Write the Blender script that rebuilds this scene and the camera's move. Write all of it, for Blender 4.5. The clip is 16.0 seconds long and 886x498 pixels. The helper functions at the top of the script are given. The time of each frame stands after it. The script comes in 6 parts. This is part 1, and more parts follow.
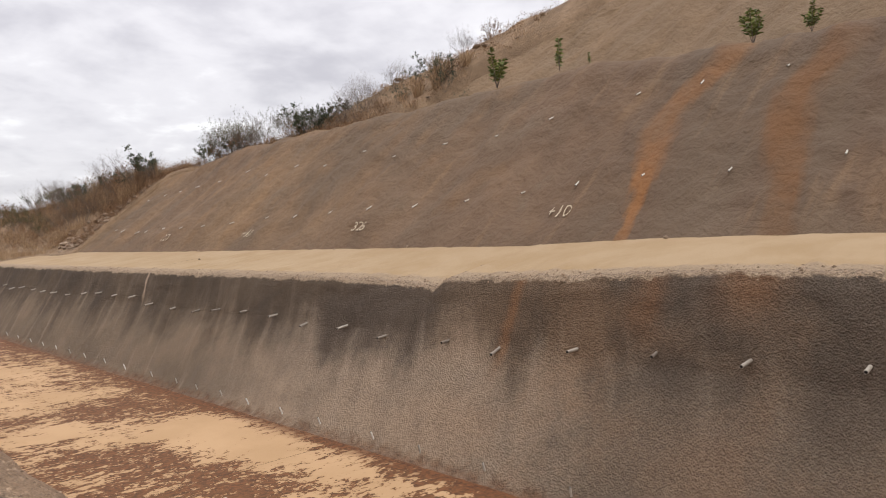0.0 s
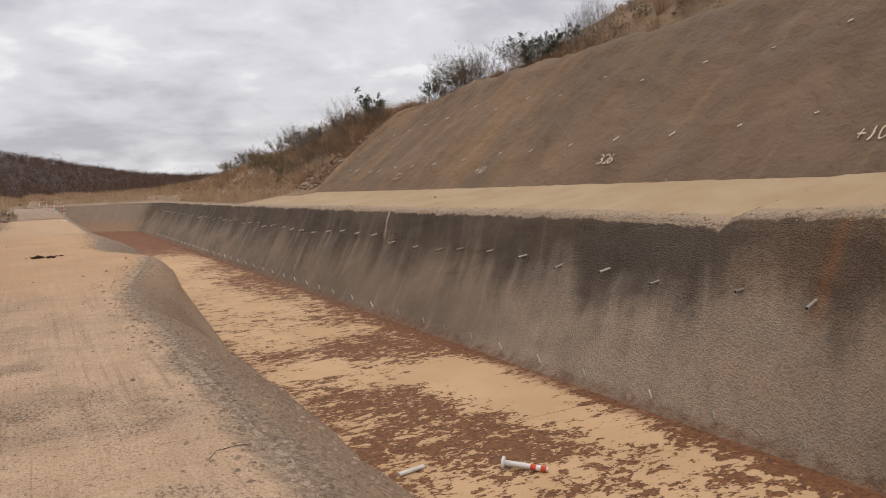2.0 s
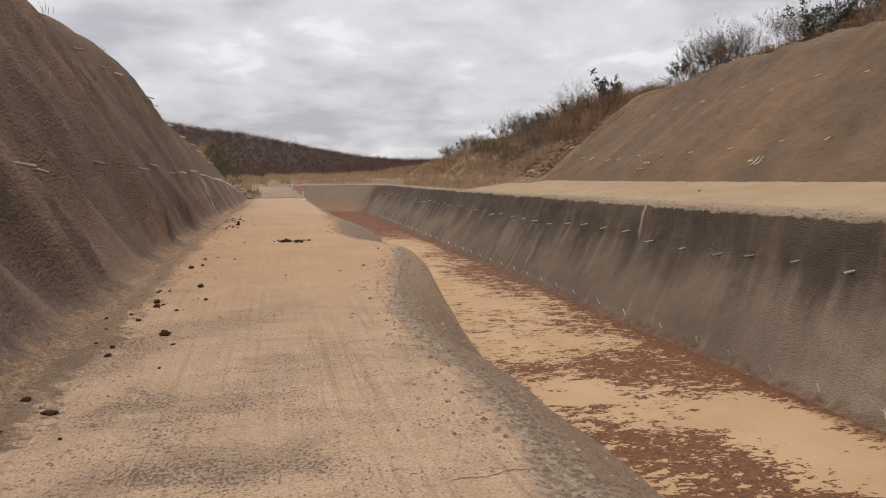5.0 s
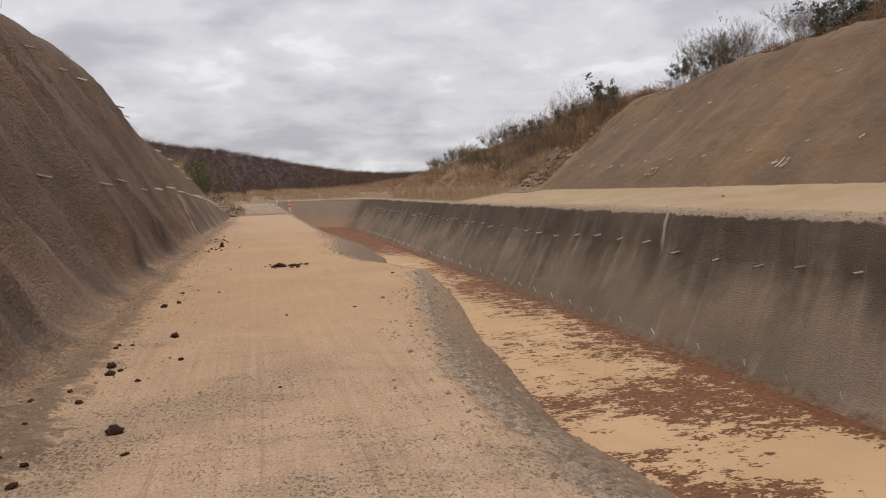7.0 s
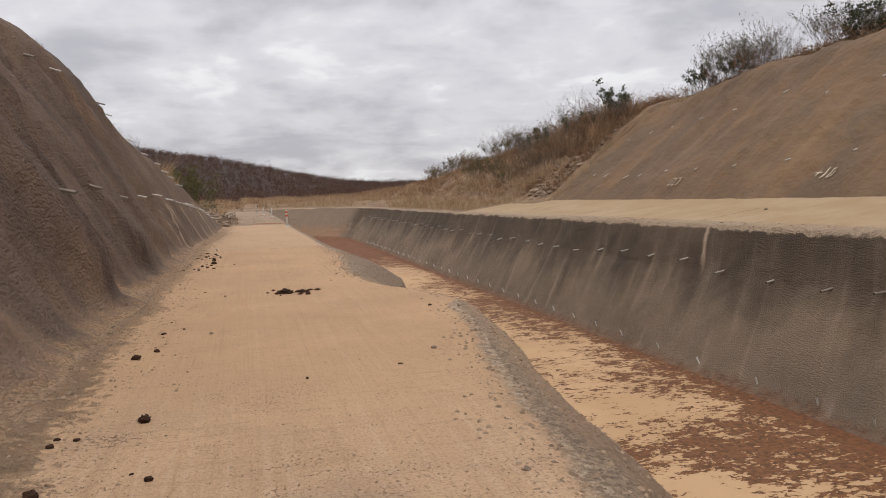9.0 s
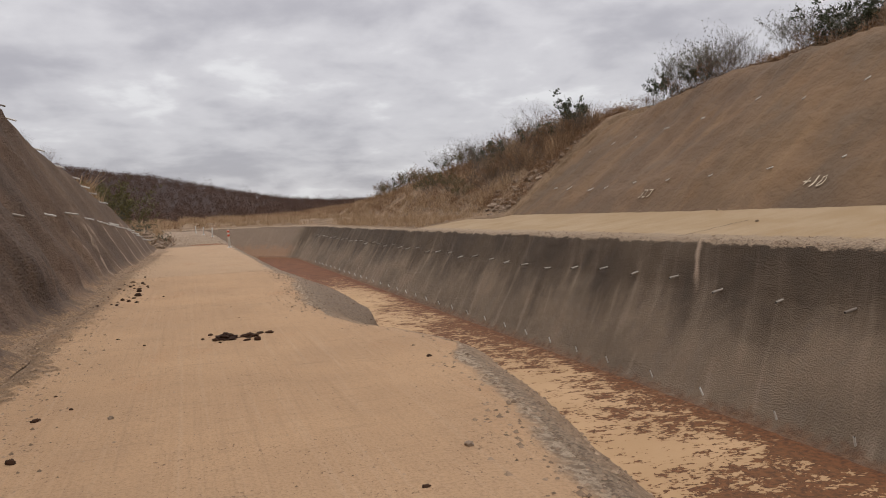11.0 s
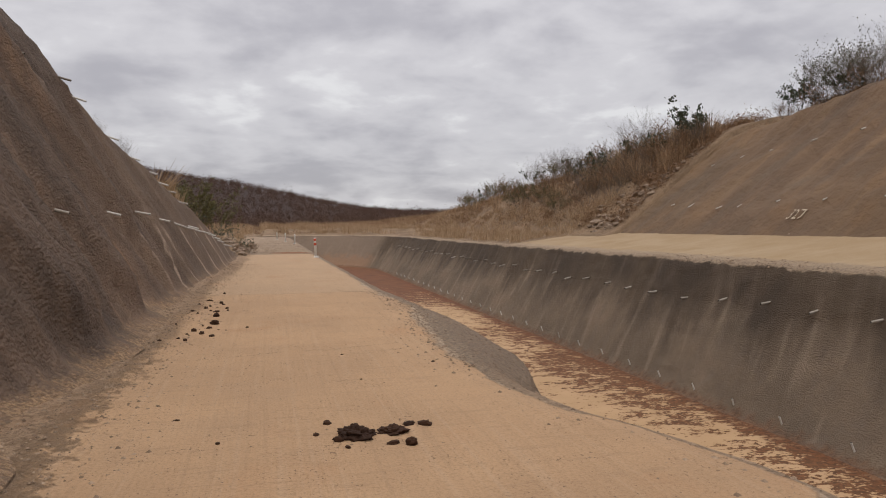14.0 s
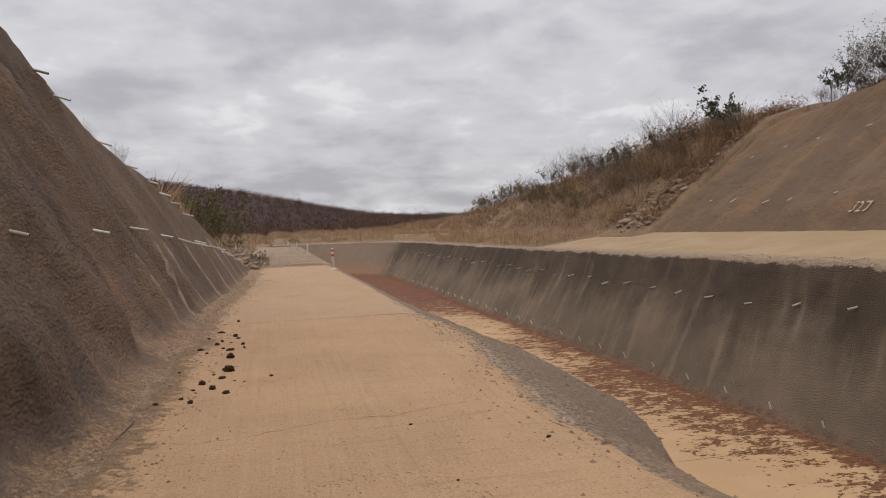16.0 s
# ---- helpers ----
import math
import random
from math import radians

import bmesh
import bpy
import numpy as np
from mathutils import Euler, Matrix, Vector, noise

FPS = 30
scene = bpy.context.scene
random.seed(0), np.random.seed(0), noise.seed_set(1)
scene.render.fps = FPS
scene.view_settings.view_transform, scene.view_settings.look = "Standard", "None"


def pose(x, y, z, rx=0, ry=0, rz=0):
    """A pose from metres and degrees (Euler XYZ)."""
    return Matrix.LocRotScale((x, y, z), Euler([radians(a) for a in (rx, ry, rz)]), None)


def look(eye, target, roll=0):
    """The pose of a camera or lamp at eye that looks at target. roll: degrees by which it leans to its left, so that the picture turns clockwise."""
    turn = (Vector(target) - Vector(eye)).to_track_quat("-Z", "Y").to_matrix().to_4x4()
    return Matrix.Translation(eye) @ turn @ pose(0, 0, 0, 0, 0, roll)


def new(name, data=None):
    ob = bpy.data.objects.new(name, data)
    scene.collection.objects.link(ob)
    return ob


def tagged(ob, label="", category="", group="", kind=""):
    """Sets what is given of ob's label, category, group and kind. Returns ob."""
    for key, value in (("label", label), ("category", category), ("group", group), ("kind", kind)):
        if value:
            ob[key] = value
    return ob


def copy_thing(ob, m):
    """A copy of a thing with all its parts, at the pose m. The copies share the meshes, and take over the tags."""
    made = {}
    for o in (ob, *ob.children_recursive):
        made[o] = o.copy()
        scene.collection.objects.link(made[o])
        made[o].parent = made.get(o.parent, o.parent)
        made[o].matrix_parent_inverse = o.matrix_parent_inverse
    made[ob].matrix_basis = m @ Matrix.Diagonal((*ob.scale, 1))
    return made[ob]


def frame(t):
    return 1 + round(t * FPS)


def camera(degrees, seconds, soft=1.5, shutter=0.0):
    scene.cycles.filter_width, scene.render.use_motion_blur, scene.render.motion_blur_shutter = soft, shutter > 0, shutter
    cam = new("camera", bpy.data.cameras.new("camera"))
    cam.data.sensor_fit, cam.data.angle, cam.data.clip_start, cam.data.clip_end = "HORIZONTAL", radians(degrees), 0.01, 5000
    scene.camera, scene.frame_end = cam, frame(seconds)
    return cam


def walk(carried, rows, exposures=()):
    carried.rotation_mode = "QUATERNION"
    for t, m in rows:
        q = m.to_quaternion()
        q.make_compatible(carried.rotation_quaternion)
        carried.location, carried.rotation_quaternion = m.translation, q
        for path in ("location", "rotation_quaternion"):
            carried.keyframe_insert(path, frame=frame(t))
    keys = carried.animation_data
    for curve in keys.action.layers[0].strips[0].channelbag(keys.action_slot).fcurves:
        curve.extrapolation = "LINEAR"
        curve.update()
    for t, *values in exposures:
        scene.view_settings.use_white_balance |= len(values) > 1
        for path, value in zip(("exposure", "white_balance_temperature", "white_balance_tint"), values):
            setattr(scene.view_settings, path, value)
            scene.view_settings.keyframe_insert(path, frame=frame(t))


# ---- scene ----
cam = camera(62.6, 16.0, 1.0)
METRES, EYE, TILT, LEAN, TURN = 21.4, 1.71, -1.42, 1.40, -45.4
ROWS = [
    (0.0, 0.0, 0.0, 0.0, 0.0, 0.0, -0.0),
    (0.5, -0.0188, 0.0161, -0.0021, 5.06, -0.3, -0.4),
    (1.0, -0.0402, 0.0395, -0.0014, 10.44, -0.44, -0.16),
    (1.5, -0.0618, 0.059, -0.0016, 12.6, -4.83, -0.72),
    (2.0, -0.0816, 0.0837, -0.0026, 16.1, -4.8, 0.83),
    (2.5, -0.1055, 0.1019, -0.0035, 18.94, -5.02, 0.03),
    (3.0, -0.1244, 0.1219, -0.0034, 23.52, -5.32, 0.26),
    (3.5, -0.1493, 0.1419, -0.0055, 29.31, -5.0, -1.3),
    (4.0, -0.1717, 0.1597, -0.0048, 29.94, -6.27, -1.41),
    (4.5, -0.1967, 0.1801, -0.0047, 32.3, -6.09, -1.29),
    (7.0, -0.3147, 0.2841, -0.0088, 30.8, -4.69, 0.27),
    (7.5, -0.3373, 0.3035, -0.0083, 30.81, -4.6, -3.26),
    (8.0, -0.3614, 0.3253, -0.0078, 30.49, -4.6, -1.34),
    (8.5, -0.3871, 0.3452, -0.0071, 30.6, -4.36, -0.62),
    (11.0, -0.4974, 0.4666, -0.0104, 25.9, -2.66, 0.52),
    (11.5, -0.5205, 0.4882, -0.01, 25.98, -2.33, -3.27),
    (12.0, -0.544, 0.5082, -0.0084, 26.47, -2.28, -3.74),
    (12.5, -0.5683, 0.5319, -0.0085, 27.16, -2.09, -1.78),
    (13.0, -0.593, 0.5516, -0.0077, 28.36, -2.18, -1.96),
    (13.5, -0.6148, 0.5744, -0.0089, 29.3, -2.14, -1.0),
    (14.0, -0.6421, 0.5954, -0.0106, 31.62, -1.68, -1.6),
    (14.5, -0.6628, 0.6163, -0.0109, 31.96, -1.85, -1.49),
    (15.0, -0.6869, 0.6341, -0.0104, 31.82, -1.63, -3.41),
    (15.5, -0.7095, 0.652, -0.0086, 32.47, -1.58, -2.21),
    (16.0, -0.7332, 0.6733, -0.0069, 32.23, -1.41, 0.16),
]
EXPOSURES = ((0.0, 0.38), (1.0, 0.18), (2.0, 0.10), (4.5, 0.09), (7.0, 0.04), (8.5, 0.09), (11.0, -0.09), (12.0, -0.12), (16.0, -0.10))
walk(cam, [(t, pose(0, 0, EYE, TILT, LEAN, TURN) @ pose(METRES * x, METRES * y, METRES * z, 90 + pitch, roll, yaw)) for t, x, y, z, yaw, pitch, roll in ROWS], EXPOSURES)

# ---- world, sun, exposure ----
SUN_EL, SUN_AZ = 58.0, 205.0
world = bpy.data.worlds.new("overcast_sky")
scene.world = world
world.use_nodes = True


def node(nt, kind, ins=None, **props):
    nd = nt.nodes.new(kind)
    if "operation" in props:
        nd.operation = props["operation"]
    if "use_clamp" in props:
        nd.use_clamp = props["use_clamp"]
    if "data_type" in props:
        nd.data_type, nd.blend_type = props["data_type"], props["blend_type"]
    if "attribute_name" in props:
        nd.attribute_name = props["attribute_name"]
    if "feature" in props:
        nd.feature = props["feature"]
    if "sky_type" in props:
        nd.sky_type, nd.sun_disc = props["sky_type"], props["sun_disc"]
    for k, v in (ins or {}).items():
        sock = nd.inputs[k]
        if isinstance(v, bpy.types.NodeSocket):
            nt.links.new(v, sock)
        else:
            sock.default_value = v
    return nd


def mth(nt, op, a, b=0.0, clamp=False):
    return node(nt, "ShaderNodeMath", {0: a, 1: b}, operation=op, use_clamp=clamp).outputs[0]


def rng(nt, v, lo, hi, a=0.0, b=1.0, smooth=True):
    nd = node(nt, "ShaderNodeMapRange", {"Value": v, "From Min": lo, "From Max": hi, "To Min": a, "To Max": b})
    nd.interpolation_type = "SMOOTHSTEP" if smooth else "LINEAR"
    return nd.outputs[0]


def mixc(nt, fac, a, b, blend="MIX"):
    nd = node(nt, "ShaderNodeMix", data_type="RGBA", blend_type=blend)
    for sock, v in ((nd.inputs[0], fac), (nd.inputs[6], a), (nd.inputs[7], b)):
        if isinstance(v, bpy.types.NodeSocket):
            nt.links.new(v, sock)
        else:
            sock.default_value = (*v, 1.0) if isinstance(v, tuple) and len(v) == 3 else v
    return nd.outputs[2]


def scaled(nt, vec, sx, sy, sz, off=(0, 0, 0)):
    return node(nt, "ShaderNodeVectorMath", {0: vec, 1: (sx, sy, sz), 2: off}, operation="MULTIPLY_ADD").outputs[0]


def nz(nt, vec, scale, detail=4.0, rough=0.55, dist=0.0, lac=2.0):
    return node(nt, "ShaderNodeTexNoise", {"Vector": vec, "Scale": scale, "Detail": detail, "Roughness": rough, "Distortion": dist, "Lacunarity": lac}).outputs[0]


def build_sky():
    nt = world.node_tree
    nt.nodes.clear()
    out = node(nt, "ShaderNodeOutputWorld")
    co = node(nt, "ShaderNodeTexCoord").outputs["Generated"]
    sep = node(nt, "ShaderNodeSeparateXYZ", {0: co})
    up = mth(nt, "MAXIMUM", sep.outputs[2], 0.0)
    den = mth(nt, "ADD", up, 0.25)
    px, py = mth(nt, "DIVIDE", sep.outputs[0], den), mth(nt, "DIVIDE", sep.outputs[1], den)
    flat = node(nt, "ShaderNodeCombineXYZ", {0: px, 1: py, 2: 0.0}).outputs[0]
    big = nz(nt, scaled(nt, flat, 1, 1, 1, (3.1, 7.7, 0)), 1.15, 2, 0.5, 0.2)
    small = nz(nt, scaled(nt, flat, 1, 1, 1, (11.3, 2.2, 4)), 3.0, 5, 0.50, 0.2)
    fine = nz(nt, scaled(nt, flat, 1, 1, 1, (1.3, 22.2, 9)), 10.0, 4, 0.55, 0.0)
    dens = mth(nt, "ADD", mth(nt, "MULTIPLY", big, 0.42), mth(nt, "ADD", mth(nt, "MULTIPLY", small, 0.48), mth(nt, "MULTIPLY", fine, 0.10)))
    dark = rng(nt, dens, 0.43, 0.62)
    cloud = mixc(nt, dark, (0.934, 0.913, 0.950), (0.647, 0.630, 0.681))
    white = rng(nt, dens, 0.452, 0.385)
    cloud = mixc(nt, white, cloud, (1.12, 1.11, 1.13))
    # an overcast sky is brighter towards the zenith
    lift = mth(nt, "ADD", mth(nt, "ADD", 0.69, mth(nt, "MULTIPLY", up, 0.22)), mth(nt, "MULTIPLY", mth(nt, "MULTIPLY", up, up), 0.95))
    lit = node(nt, "ShaderNodeVectorMath", {0: cloud, 3: lift}, operation="SCALE").outputs[0]
    sky = node(nt, "ShaderNodeTexSky", sky_type="NISHITA", sun_disc=False)
    sky.sun_elevation, sky.sun_rotation = radians(SUN_EL), radians(SUN_AZ)
    blue = node(nt, "ShaderNodeVectorMath", {0: sky.outputs[0], 3: 0.10}, operation="SCALE").outputs[0]
    mix = mixc(nt, 0.94, blue, lit)
    bg = node(nt, "ShaderNodeBackground", {"Color": mix, "Strength": SKY})
    nt.links.new(bg.outputs[0], out.inputs[0])


SKY = 1.0
build_sky()
sun_data = bpy.data.lights.new("sun", "SUN")
sun_data.energy, sun_data.angle, sun_data.color = 0.7, radians(25), (1.0, 0.95, 0.88)
sun = new("sun", sun_data)
_az, _el = radians(SUN_AZ), radians(SUN_EL)
sun.matrix_world = look((0, 0, 60), (-math.sin(_az) * math.cos(_el), -math.cos(_az) * math.cos(_el), 60 - math.sin(_el)))

# ---- materials ----


def material(name, rough=0.9):
    m = bpy.data.materials.new(name)
    m.use_nodes = True
    nt = m.node_tree
    bsdf = nt.nodes["Principled BSDF"]
    bsdf.inputs["Roughness"].default_value = rough
    bsdf.inputs["Specular IOR Level"].default_value = 0.25
    pos = node(nt, "ShaderNodeNewGeometry").outputs["Position"]
    return m, nt, bsdf, pos


def finish(nt, bsdf, col, height=None, dist=0.02, strength=1.0):
    nt.links.new(col, bsdf.inputs["Base Color"])
    if height is not None:
        b = node(nt, "ShaderNodeBump", {"Height": height, "Distance": dist, "Strength": strength})
        nt.links.new(b.outputs[0], bsdf.inputs["Normal"])


def blob(nt, v, centre, half, soft):
    """1 within half of centre along one axis, fading over soft."""
    d = mth(nt, "ABSOLUTE", mth(nt, "SUBTRACT", v, centre))
    return rng(nt, d, half + soft, max(half - soft, 0.0))


def mat_road():
    m, nt, bsdf, pos = material("road_concrete")
    sep = node(nt, "ShaderNodeSeparateXYZ", {0: pos})
    y = sep.outputs[1]
    nearer = rng(nt, y, 20.0, 11.0)
    brush = nz(nt, scaled(nt, pos, 17, 0.28, 1), 1.0, 5, 0.66, 0.25)
    cross = nz(nt, scaled(nt, pos, 1.8, 15.0, 1, (0, 3, 0)), 1.0, 5, 0.66, 0.5)
    cloudy = nz(nt, pos, 0.55, 5, 0.6)
    patch = nz(nt, pos, 2.1, 5, 0.65)
    grain = nz(nt, pos, 48, 4, 0.8)
    lump = nz(nt, pos, 22, 5, 0.72)
    col = mixc(nt, rng(nt, cloudy, 0.3, 0.7), (0.417, 0.262, 0.145), (0.487, 0.307, 0.168))
    col = mixc(nt, nearer, col, mixc(nt, rng(nt, patch, 0.35, 0.65), (0.443, 0.297, 0.185), (0.520, 0.359, 0.226)))
    lines = mth(nt, "ADD", 0.22, mth(nt, "MULTIPLY", nearer, 0.45))
    col = mixc(nt, mth(nt, "MULTIPLY", rng(nt, brush, 0.50, 0.68), lines), col, (0.522, 0.376, 0.250))
    col = mixc(nt, mth(nt, "MULTIPLY", rng(nt, brush, 0.46, 0.30), lines), col, (0.271, 0.179, 0.110))
    col = mixc(nt, rng(nt, cross, 0.53, 0.68, 0.0, 0.36), col, (0.301, 0.193, 0.114))
    # worn bands where the grey aggregate shows through the cement skin
    worn = nz(nt, scaled(nt, pos, 0.75, 0.95, 1, (4.0, 1.5, 0)), 0.8, 6, 0.62, 0.3)
    wmask = rng(nt, mth(nt, "ADD", worn, mth(nt, "ADD", mth(nt, "MULTIPLY", nearer, 0.09), rng(nt, sep.outputs[0], 0.6, -0.6, -0.05, 0.03))), 0.56, 0.70)
    wmask = mth(nt, "MULTIPLY", wmask, mth(nt, "ADD", 0.2, mth(nt, "MULTIPLY", nearer, 0.8)))
    pitn = nz(nt, scaled(nt, pos, 40, 27, 1), 1.0, 3, 0.6, 0.2)
    host = nz(nt, scaled(nt, pos, 1.5, 1.8, 1), 1.0, 5, 0.7, 0.4)
    level = mth(nt, "ADD", pitn, mth(nt, "ADD", mth(nt, "MULTIPLY", wmask, 0.07), mth(nt, "ADD", mth(nt, "MULTIPLY", nearer, 0.035), mth(nt, "MULTIPLY", mth(nt, "SUBTRACT", host, 0.52), 0.42))))
    pits = rng(nt, level, 0.645, 0.68)
    col = mixc(nt, mth(nt, "MULTIPLY", wmask, 0.38), col, (0.270, 0.212, 0.160))
    col = mixc(nt, mth(nt, "MULTIPLY", rng(nt, pitn, 0.40, 0.34), mth(nt, "MULTIPLY", nearer, 0.5)), col, (0.560, 0.430, 0.300))
    col = mixc(nt, mth(nt, "MULTIPLY", pits, 0.66), col, (0.125, 0.085, 0.056))
    # the older slab beyond the joint is paler
    col = mixc(nt, rng(nt, y, 34.46, 34.49, 0.0, 0.40), col, (0.450, 0.325, 0.210))
    # crumbled rim
    rim = node(nt, "ShaderNodeAttribute", attribute_name="rim").outputs["Fac"]
    ragged = mth(nt, "ADD", rim, mth(nt, "MULTIPLY", mth(nt, "SUBTRACT", nz(nt, pos, 2.3, 7, 0.75), 0.5), 1.1))
    edge = rng(nt, ragged, 0.55, 0.95)
    gravel = mixc(nt, rng(nt, nz(nt, pos, 15, 4, 0.66), 0.40, 0.58), (0.240, 0.180, 0.126), (0.590, 0.465, 0.335))
    col = mixc(nt, mth(nt, "MULTIPLY", edge, 0.85), col, gravel)
    # spatter of sprayed concrete along the slope foot
    toe = node(nt, "ShaderNodeAttribute", attribute_name="toe").outputs["Fac"]
    toer = rng(nt, mth(nt, "ADD", toe, mth(nt, "MULTIPLY", mth(nt, "SUBTRACT", nz(nt, pos, 5.5, 7, 0.80), 0.5), 2.2)), 0.36, 0.95)
    rub = mixc(nt, rng(nt, lump, 0.36, 0.58), (0.235, 0.158, 0.102), (0.475, 0.325, 0.205))
    col = mixc(nt, mth(nt, "MULTIPLY", toer, 0.85), col, rub)
    # reddish soil tracked over the slab
    soil = rng(nt, nz(nt, scaled(nt, pos, 1, 0.7, 1, (9, 3, 0)), 0.9, 5, 0.6), 0.55, 0.75, 0, 0.45)
    col = mixc(nt, mth(nt, "MULTIPLY", soil, rng(nt, y, 14, 26)), col, (0.411, 0.208, 0.095))
    col = mixc(nt, mth(nt, "MULTIPLY", rng(nt, grain, 0.44, 0.66), mth(nt, "ADD", 0.46, mth(nt, "MULTIPLY", nearer, 0.30))), col, (0.226, 0.141, 0.081))
    rough_amt = mth(nt, "ADD", mth(nt, "MULTIPLY", edge, 1.5), mth(nt, "ADD", mth(nt, "MULTIPLY", toer, 1.3), mth(nt, "MULTIPLY", wmask, 0.5)))
    h = mth(nt, "ADD", mth(nt, "MULTIPLY", lump, mth(nt, "ADD", rough_amt, 0.15)), mth(nt, "MULTIPLY", mth(nt, "ADD", brush, grain), 0.20))
    h = mth(nt, "SUBTRACT", h, mth(nt, "MULTIPLY", pits, 0.35))
    finish(nt, bsdf, col, h, 0.04)
    return m


def shotcrete(name, seed=0.0, lump_scale=17.0):
    """Sprayed concrete: lumpy, streaked down the slope by water."""
    m, nt, bsdf, pos = material(name, 0.88)
    sep = node(nt, "ShaderNodeSeparateXYZ", {0: pos})
    lump = nz(nt, scaled(nt, pos, 1, 0.8, 1.25), lump_scale, 5, 0.70, 0.0)
    fine = nz(nt, pos, 60, 3, 0.7)
    cell = node(nt, "ShaderNodeTexVoronoi", {"Vector": pos, "Scale": 27.0, "Smoothness": 0.4}, feature="SMOOTH_F1").outputs["Distance"]
    run = nz(nt, scaled(nt, pos, 0.16, 0.85, 0.13, (seed, seed, 0)), 1.0, 6, 0.62, 0.5)
    cloudy = nz(nt, scaled(nt, pos, 1, 1, 1, (seed, 2, 5)), 0.33, 5, 0.6, 0.4)
    blotch = nz(nt, scaled(nt, pos, 1, 1, 1, (seed, 9, 5)), 1.4, 5, 0.65)
    return m, nt, bsdf, pos, sep, lump, fine, cell, run, cloudy, blotch


def close_shotcrete(pack, col, relief, hollow_shade=0.70, foot=None, dust=0.30, swell=0.0):
    m, nt, bsdf, pos, sep, lump, fine, cell, run, cloudy, blotch = pack
    # shade in the hollows of the lumps, multiplied into the colour
    col = mixc(nt, rng(nt, lump, 0.36, 0.60, hollow_shade, 0.0), col, mixc(nt, 1.0, col, (0.40, 0.39, 0.38), "MULTIPLY"))
    col = mixc(nt, rng(nt, fine, 0.52, 0.75, 0.0, dust), col, (0.44, 0.39, 0.33))
    if foot is not None:
        crumb = mixc(nt, rng(nt, nz(nt, pos, 26, 4, 0.72), 0.40, 0.60), (0.230, 0.144, 0.082), (0.480, 0.310, 0.172))
        col = mixc(nt, foot, col, crumb)
    h = mth(nt, "ADD", mth(nt, "MULTIPLY", lump, 1.0), mth(nt, "ADD", mth(nt, "MULTIPLY", cell, -0.55), mth(nt, "MULTIPLY", fine, 0.25)))
    if swell:
        h = mth(nt, "ADD", h, mth(nt, "MULTIPLY", nz(nt, pos, 3.6, 3, 0.55, 0.3), swell))
    finish(nt, bsdf, col, h, relief)
    return m


